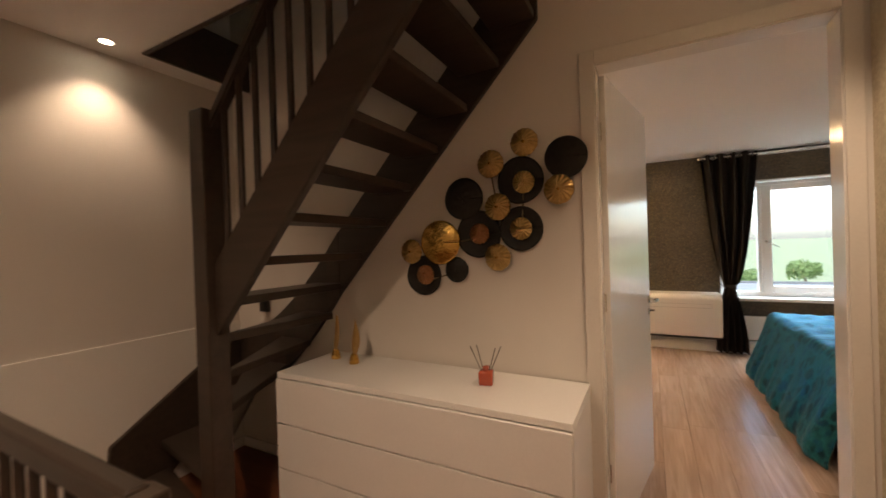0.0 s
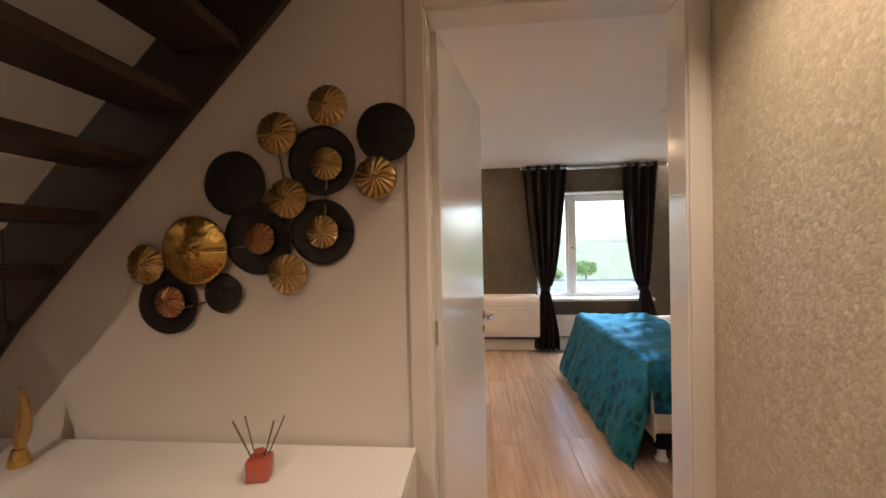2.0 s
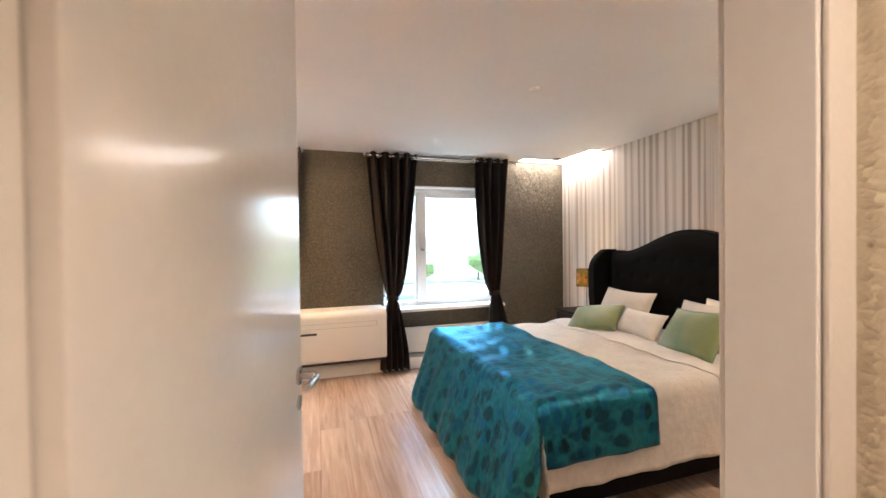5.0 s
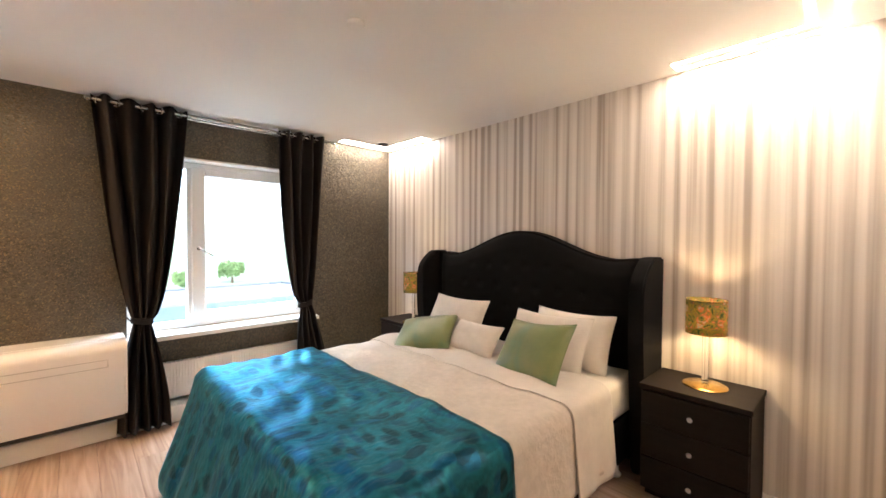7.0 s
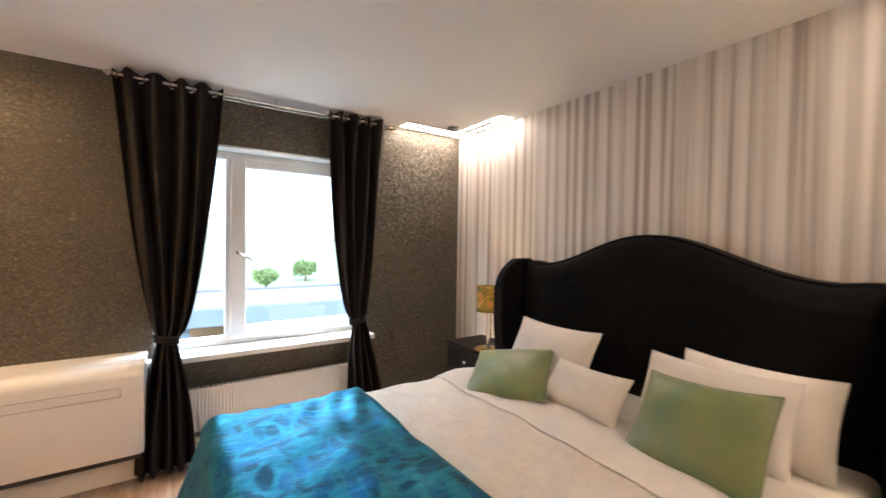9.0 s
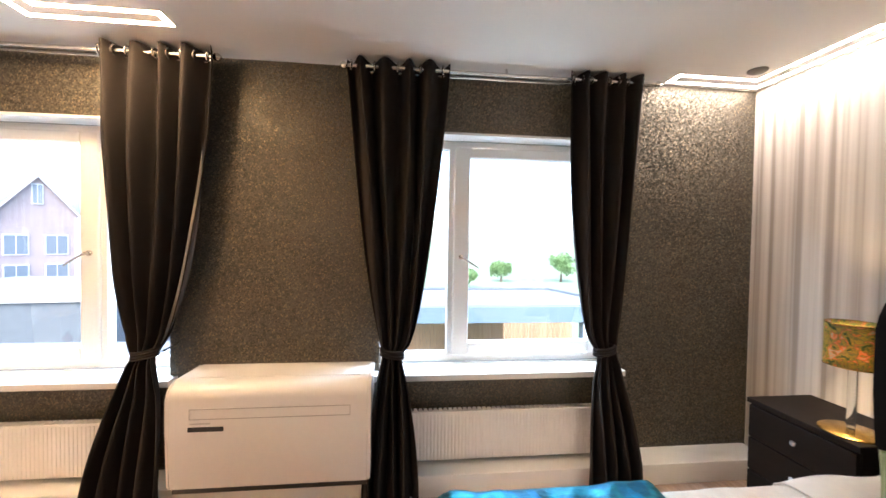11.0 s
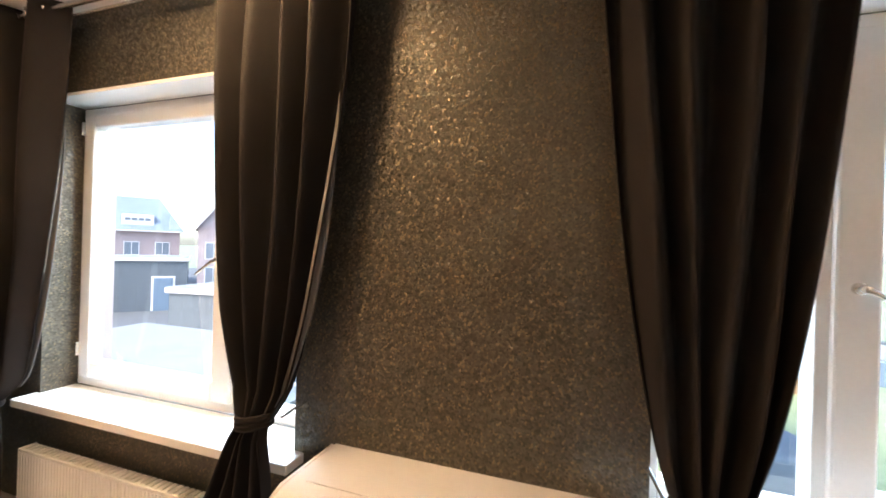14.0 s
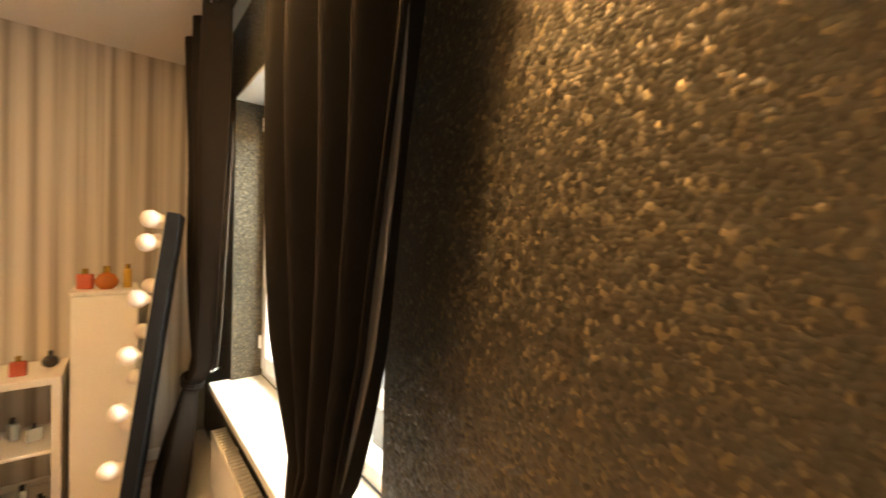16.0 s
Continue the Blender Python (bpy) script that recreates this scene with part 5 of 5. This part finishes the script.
def bottle(x, y, z, kind, m, rz, s=1.0):
    b = thing("perfume_bottle", x, y, z, rz, ("square glass perfume bottle with a dark cap", "round glass perfume bottle with a dark cap", "slim tall perfume bottle with a dark cap")[kind], "bottle", "perfume bottles")
    if kind == 0:
        part("flask", box(-0.032 * s, 0.032 * s, -0.016 * s, 0.016 * s, 0, 0.075 * s, 0.006), M_BOTTLE[m], b, "", True)
        hz = 0.075 * s
    elif kind == 1:
        part("flask", lathe([(0.02 * s, 0), (0.036 * s, 0.014 * s), (0.04 * s, 0.034 * s), (0.028 * s, 0.058 * s), (0.010 * s, 0.068 * s)], 20), M_BOTTLE[m], b, "", True)
        hz = 0.068 * s
    else:
        part("flask", lathe([(0.018 * s, 0), (0.02 * s, 0.004), (0.02 * s, 0.10 * s), (0.009 * s, 0.108 * s)], 18), M_BOTTLE[m], b, "", True)
        hz = 0.108 * s
    part("cap", lathe([(0.010 * s, hz), (0.012 * s, hz + 0.002), (0.012 * s, hz + 0.026 * s), (0.002, hz + 0.028 * s)], 16), M_BLACK if m % 2 else M_GOLD, b, "", True)


rng = random.Random(21)
for z, ys in ((TOPLOW, [4.85, 5.05, 5.3, 5.52, 5.7, 5.86, 6.02, 6.10]), (F + 0.398, [4.83, 4.93, 5.17, 5.3, 5.53, 5.66, 5.87, 5.95, 6.04]), (F + 0.0385, [4.83, 4.95, 5.2, 5.3, 5.5, 5.58, 5.67, 5.86, 5.93, 6.0, 6.07])):
    for y in ys:
        bottle(XW + 0.017 + rng.uniform(0.14, 0.31), y + rng.uniform(-0.02, 0.02), z + 0.0005, rng.randrange(3), rng.randrange(6), rng.uniform(-40, 130), rng.uniform(0.85, 1.25))
bottle(XW + 0.30, 6.25, CABTOP + 0.0005, 0, 4, 70, 1.1)
bottle(XW + 0.33, 6.34, CABTOP + 0.0005, 1, 0, 0, 1.35)
bottle(XW + 0.30, 6.43, CABTOP + 0.0005, 2, 2, 0, 1.0)


# ---------------------------------------------------------------- outdoors
structure("ground", box(-400, 400, 7.3, 800, GROUND - 0.5, GROUND), M_GRASS, "green lawn and fields reaching the horizon")
structure("pavement", box(-60, -3, 8.0, 60, GROUND, GROUND + 0.02), M_ASPHALT, "grey paved yard between the sheds")
structure("wall_outside", box(-8, 9, 7.2, 7.3, GROUND, F - 0.2), M_BRICK, "brick outer wall below the windows")


def shed(x0, x1, y0, y1, h, rz, label, door_at=None):
    s = thing("shed", (x0 + x1) / 2, (y0 + y1) / 2, GROUND, rz, label, "shed", "flat-roofed sheds")
    w, d = (x1 - x0) / 2, (y1 - y0) / 2
    part("wall", box(-w, w, -d, d, 0, h - 0.25), M_DARKSHED, s)
    part("fascia", box(-w - 0.12, w + 0.12, -d - 0.12, d + 0.12, h - 0.249, h - 0.02, 0.01), M_TRIMWHITE, s, "pale roof edge")
    part("roof", box(-w - 0.045, w + 0.06, -d - 0.06, d + 0.06, h - 0.019, h + 0.02), M_FELT, s, "pale roofing felt")
    if door_at is not None:
        part("door_frame", box(door_at - 0.62, door_at + 0.62, -d - 0.05, -d - 0.005, 0, 2.2), M_TRIMWHITE, s)
        part("door", box(door_at - 0.5, door_at + 0.5, -d - 0.09, -d - 0.051, 0.02, 2.08), M_FASCIA, s)
    return s


shed(-17, -9.5, 19, 26, 2.38, 8, "dark garden shed with pale flat roof and white doorway", -0.3)
shed(-9.0, -3.2, 9.2, 12.3, 2.45, 0, "low dark shed with a wide pale flat roof")


def carport():
    c = thing("carport", label="open carport with a blue-grey fascia and posts", category="carport")
    x0, x1, y0, y1, h = 0.8, 6.4, 13.3, 16.2, GROUND + 2.94
    part("fascia", box(x0, x1, y0, y0 + 0.08, h - 0.38, h, 0.01), M_FASCIA, c)
    part("fascia", box(x1 - 0.08, x1, y0 + 0.08, y1, h - 0.38, h, 0.01), M_FASCIA, c)
    part("fascia", box(x0, x0 + 0.08, y0 + 0.08, y1, h - 0.38, h, 0.01), M_FASCIA, c)
    part("roof", box(x0 + 0.081, x1 - 0.081, y0 + 0.081, y1, h - 0.12, h + 0.03), M_FELT, c, "pale flat roof")
    part("roof_edge", tube([(x0, y1, h + 0.05), (x1 - 0.7, y1, h + 0.05), (x1, y0 + 0.3, h + 0.04)], 0.05, 8), M_DARKSHED, c)
    for x in (x0 + 0.3, x1 - 0.70):
        part("post", box(x - 0.14, x + 0.14, y0 + 0.15, y0 + 0.43, GROUND, h - 0.381), M_FASCIA, c)
    part("back_wall", box(x0 + 0.1, x1 - 2.2, y1 - 0.3, y1 - 0.15, GROUND, h - 0.381), M_FENCE, c, "wooden back wall")


carport()
o = thing("garden_table", 4.3, 14.9, GROUND, 20, "covered garden table under the carport", "table")
part("cover", box(-1.1, 1.1, -0.6, 0.6, 0.05, 0.85, 0.12, None, 3), M_DUMMY, o, "dark blue cover", True)
for sx in (-0.8, 0.8):
    for sy in (-0.4, 0.4):
        part("leg", box(sx - 0.04, sx + 0.04, sy - 0.04, sy + 0.04, 0, 0.05), M_DARKSHED, o)


def fence(x0, x1, y):
    f = thing("fence", label="brown wooden board fence at the garden edge", category="fence")
    x = x0
    me = None
    while x < x1:
        if me is None:
            me = mesh_of(box(0, 0.14, 0, 0.03, 0, 1.8, 0.008), "board", M_FENCE)
        ob = new("board", me)
        ob.parent = f
        ob.location = (x, y, GROUND)
        x += 0.16
    for z in (0.4, 1.4):
        part("rail", box(x0, x1, y + 0.031, y + 0.08, GROUND + z, GROUND + z + 0.1), M_FENCE, f)


fence(-2.5, 9.0, 21.5)


def house(x, y, rz, w, d, eave, ridge, label):
    """Brick house, gable to the front, with windows on two storeys."""
    h = thing("house", x, y, GROUND, rz, label, "house", "houses across the gardens")
    poly = [(-w / 2, 0), (w / 2, 0), (w / 2, eave), (0, ridge), (-w / 2, eave)]
    part("wall", prism(poly, 1, 0, d), M_BRICK, h, "red-brown brick walls")
    for s in (-1, 1):
        sl = [(s * (w / 2 + 0.25), eave - 0.25 * (ridge - eave) / (w / 2)), (0, ridge + 0.02), (0, ridge + 0.24), (s * (w / 2 + 0.25), eave - 0.25 * (ridge - eave) / (w / 2) + 0.24)]
        part("roof", prism(sl, 1, -0.25, d + 0.25), M_ROOFT, h, "dark tiled roof slope")
        part("barge_board", prism([(a, b - 0.02) for a, b in sl], 1, -0.31, -0.252), M_TRIMWHITE, h, "white verge board")
    for zz, xs in ((0.7, (-w * 0.24, w * 0.22)), (2.95, (-w * 0.24, w * 0.22)), (eave + 1.0, (0,))):
        for xx in xs:
            ww, hh = (1.2, 1.4) if zz < eave else (0.5, 1.4)
            win = part("window", box(xx - ww / 2 - 0.08, xx + ww / 2 + 0.08, -0.06, -0.002, zz - 0.08, zz + hh + 0.08, 0.01), M_TRIMWHITE, h, "white framed window")
            part("pane", box(xx - ww / 2, xx - 0.03, -0.075, -0.061, zz, zz + hh), M_PANEGLASS, win)
            part("pane", box(xx + 0.03, xx + ww / 2, -0.075, -0.061, zz, zz + hh), M_PANEGLASS, win)
    part("pilaster", box(w / 2 - 0.3, w / 2 + 0.1, -0.16, -0.003, 0, eave - 0.05, 0.02), M_TRIMWHITE, h, "pale strip between the gables")
    return h


house(-29.6, 33.9, 47, 4.75, 9, 5.8, 8.9, "narrow brick house with a steep dark gable")
house(-26.35, 37.4, 47, 4.75, 9, 5.8, 8.8, "narrow brick house joined to its neighbour")
house(-23.1, 40.9, 47, 4.75, 9, 5.8, 8.8, "brick house at the end of the terrace")


def terrace_house(x, y, rz, w, d, eave, ridge, dormer_x, label):
    """Brick house with its eaves to the front, a hipped end and a white dormer."""
    h = thing("house", x, y, GROUND, rz, label, "house", "houses across the gardens")
    part("wall", box(-w / 2, w / 2, 0, d, 0, eave), M_BRICK, h, "red-brown brick walls")
    bm = bmesh.new()
    o = 0.3
    vs = [bm.verts.new(p) for p in ((-w / 2 - o, -o, eave), (w / 2 + o, -o, eave), (w / 2 + o, d + o, eave), (-w / 2 - o, d + o, eave), (-w / 2 + 1.6, d / 2, ridge), (w / 2 - 1.6, d / 2, ridge))]
    for f in ((0, 1, 5, 4), (1, 2, 5), (2, 3, 4, 5), (3, 0, 4), (3, 2, 1, 0)):
        bm.faces.new([vs[k] for k in f])
    part("roof", bm, M_ROOFT, h, "long blue-grey tiled roof")
    part("gutter", box(-w / 2 - o, w / 2 + o, -o - 0.12, -o - 0.005, eave - 0.14, eave - 0.01, 0.02), M_TRIMWHITE, h)
    dm = part("dormer", prism([(0.35, eave + 0.45), (0.6, eave + 1.55), (2.6, eave + 1.55), (2.6, eave + 0.45)], 0, dormer_x - 1.25, dormer_x + 1.25), M_TRIMWHITE, h, "white boxed dormer")
    for k in range(4):
        a = dormer_x - 1.0 + k * 0.52
        part("pane", box(a, a + 0.42, 0.40, 0.43, eave + 0.95, eave + 1.2), M_PANEGLASS, dm)
    for xx in (-w * 0.3, -w * 0.05, w * 0.18, w * 0.38):
        win = part("window", box(xx - 0.6, xx + 0.6, -0.06, -0.002, 3.0, 4.3, 0.01), M_TRIMWHITE, h, "white framed window")
        for q in (-0.53, 0.03):
            part("pane", box(xx + q, xx + q + 0.5, -0.075, -0.061, 3.07, 4.23), M_PANEGLASS, win)
    return h


terrace_house(-40.5, 30.1, 56, 12, 8, 5.4, 8.9, 2.6, "brick terrace with a long roof and a white dormer")
shed(-30, -23.5, 21.5, 25.5, 3.4, 50, "grey shed with a white fascia between the gardens", 2.0)


def tree(x, y, h, r, seed, label):
    rg = random.Random(seed)
    t = thing("tree", x, y, GROUND, 0, label, "tree", "garden trees")
    part("trunk", tube([(0, 0, 0), (0.05, 0.02, h * 0.25), (0.0, 0.06, h * 0.5), (0.06, 0, h * 0.75)], [0.16, 0.12, 0.09, 0.04], 10), M_BARK, t, "", True)
    limbs = []
    for k in range(8):
        a, z = rg.uniform(0, 6.28), h * rg.uniform(0.35, 0.65)
        e = (r * 0.75 * math.cos(a), r * 0.75 * math.sin(a), z + r * rg.uniform(0.3, 0.8))
        limbs.append(e)
        part("limb", tube([(0, 0.03, z), (e[0] * 0.5, e[1] * 0.5, z + 0.5 * (e[2] - z) + 0.1), e], [0.06, 0.04, 0.02], 7), M_BARK, t, "", True)
    vs, fs = [], []
    for k in range(1700):
        c = Vector(rg.choice(limbs)) if k % 3 else Vector((0, 0, h * 0.72))
        d = Vector((rg.gauss(0, 1), rg.gauss(0, 1), rg.gauss(0, 0.8))).normalized() * r * (0.62 if k % 3 else 0.8) * rg.random() ** 0.4
        q = Euler((rg.uniform(0, 6), rg.uniform(0, 6), rg.uniform(0, 6))).to_matrix()
        s = rg.uniform(0.10, 0.2)
        n = len(vs)
        for u in ((-s, 0, 0), (0, -s * 0.5, 0.03), (s, 0, 0), (0, s * 0.5, 0.03)):
            vs.append(c + d + q @ Vector(u))
        fs.append((n, n + 1, n + 2, n + 3))
    me = bpy.data.meshes.new("crown")
    me.from_pydata(vs, [], fs)
    me.materials.append(M_LEAF)
    ob = new("crown", me)
    ob.parent = t
    tagged(ob, "crown of many small green leaves")


tree(18.9, 46, 2.9, 1.2, 1, "young leafy green tree on the lawn")
tree(7.2, 40, 1.5, 0.8, 3, "low yellow-green bush behind the carport")
tree(12.1, 46, 1.9, 1.0, 7, "small pale leafy tree beyond the lawn")
tree(40, 66, 4.2, 2.6, 5, "broad tree at the field edge")


# ---------------------------------------------------------------- bedroom floor boards
def floor_boards():
    fl = thing("floor", label="pinkish oak laminate floor boards laid towards the windows", kind="structure")
    w, ln = 0.192, 1.38
    rg = random.Random(4)
    meshes = {}
    x = XW
    while x < XE - 0.01:
        x1 = min(x + w, XE)
        y = YW + 0.0 - rg.uniform(0.1, 1.2)
        while y < YN:
            a, b = max(y, YW + 0.001), min(y + ln, YN)
            if b - a > 0.03:
                key = (round(x1 - x, 3), round(b - a, 3))
                if key not in meshes:
                    meshes[key] = mesh_of(box(0.0007, x1 - x - 0.0007, 0.0007, b - a - 0.0007, -0.012, 0, 0.0012, None, 1), "plank", M_FLOOR)
                ob = new("plank", meshes[key])
                ob.parent = fl
                ob.location = (x, a, F)
            y += ln
        x = x1


floor_boards()
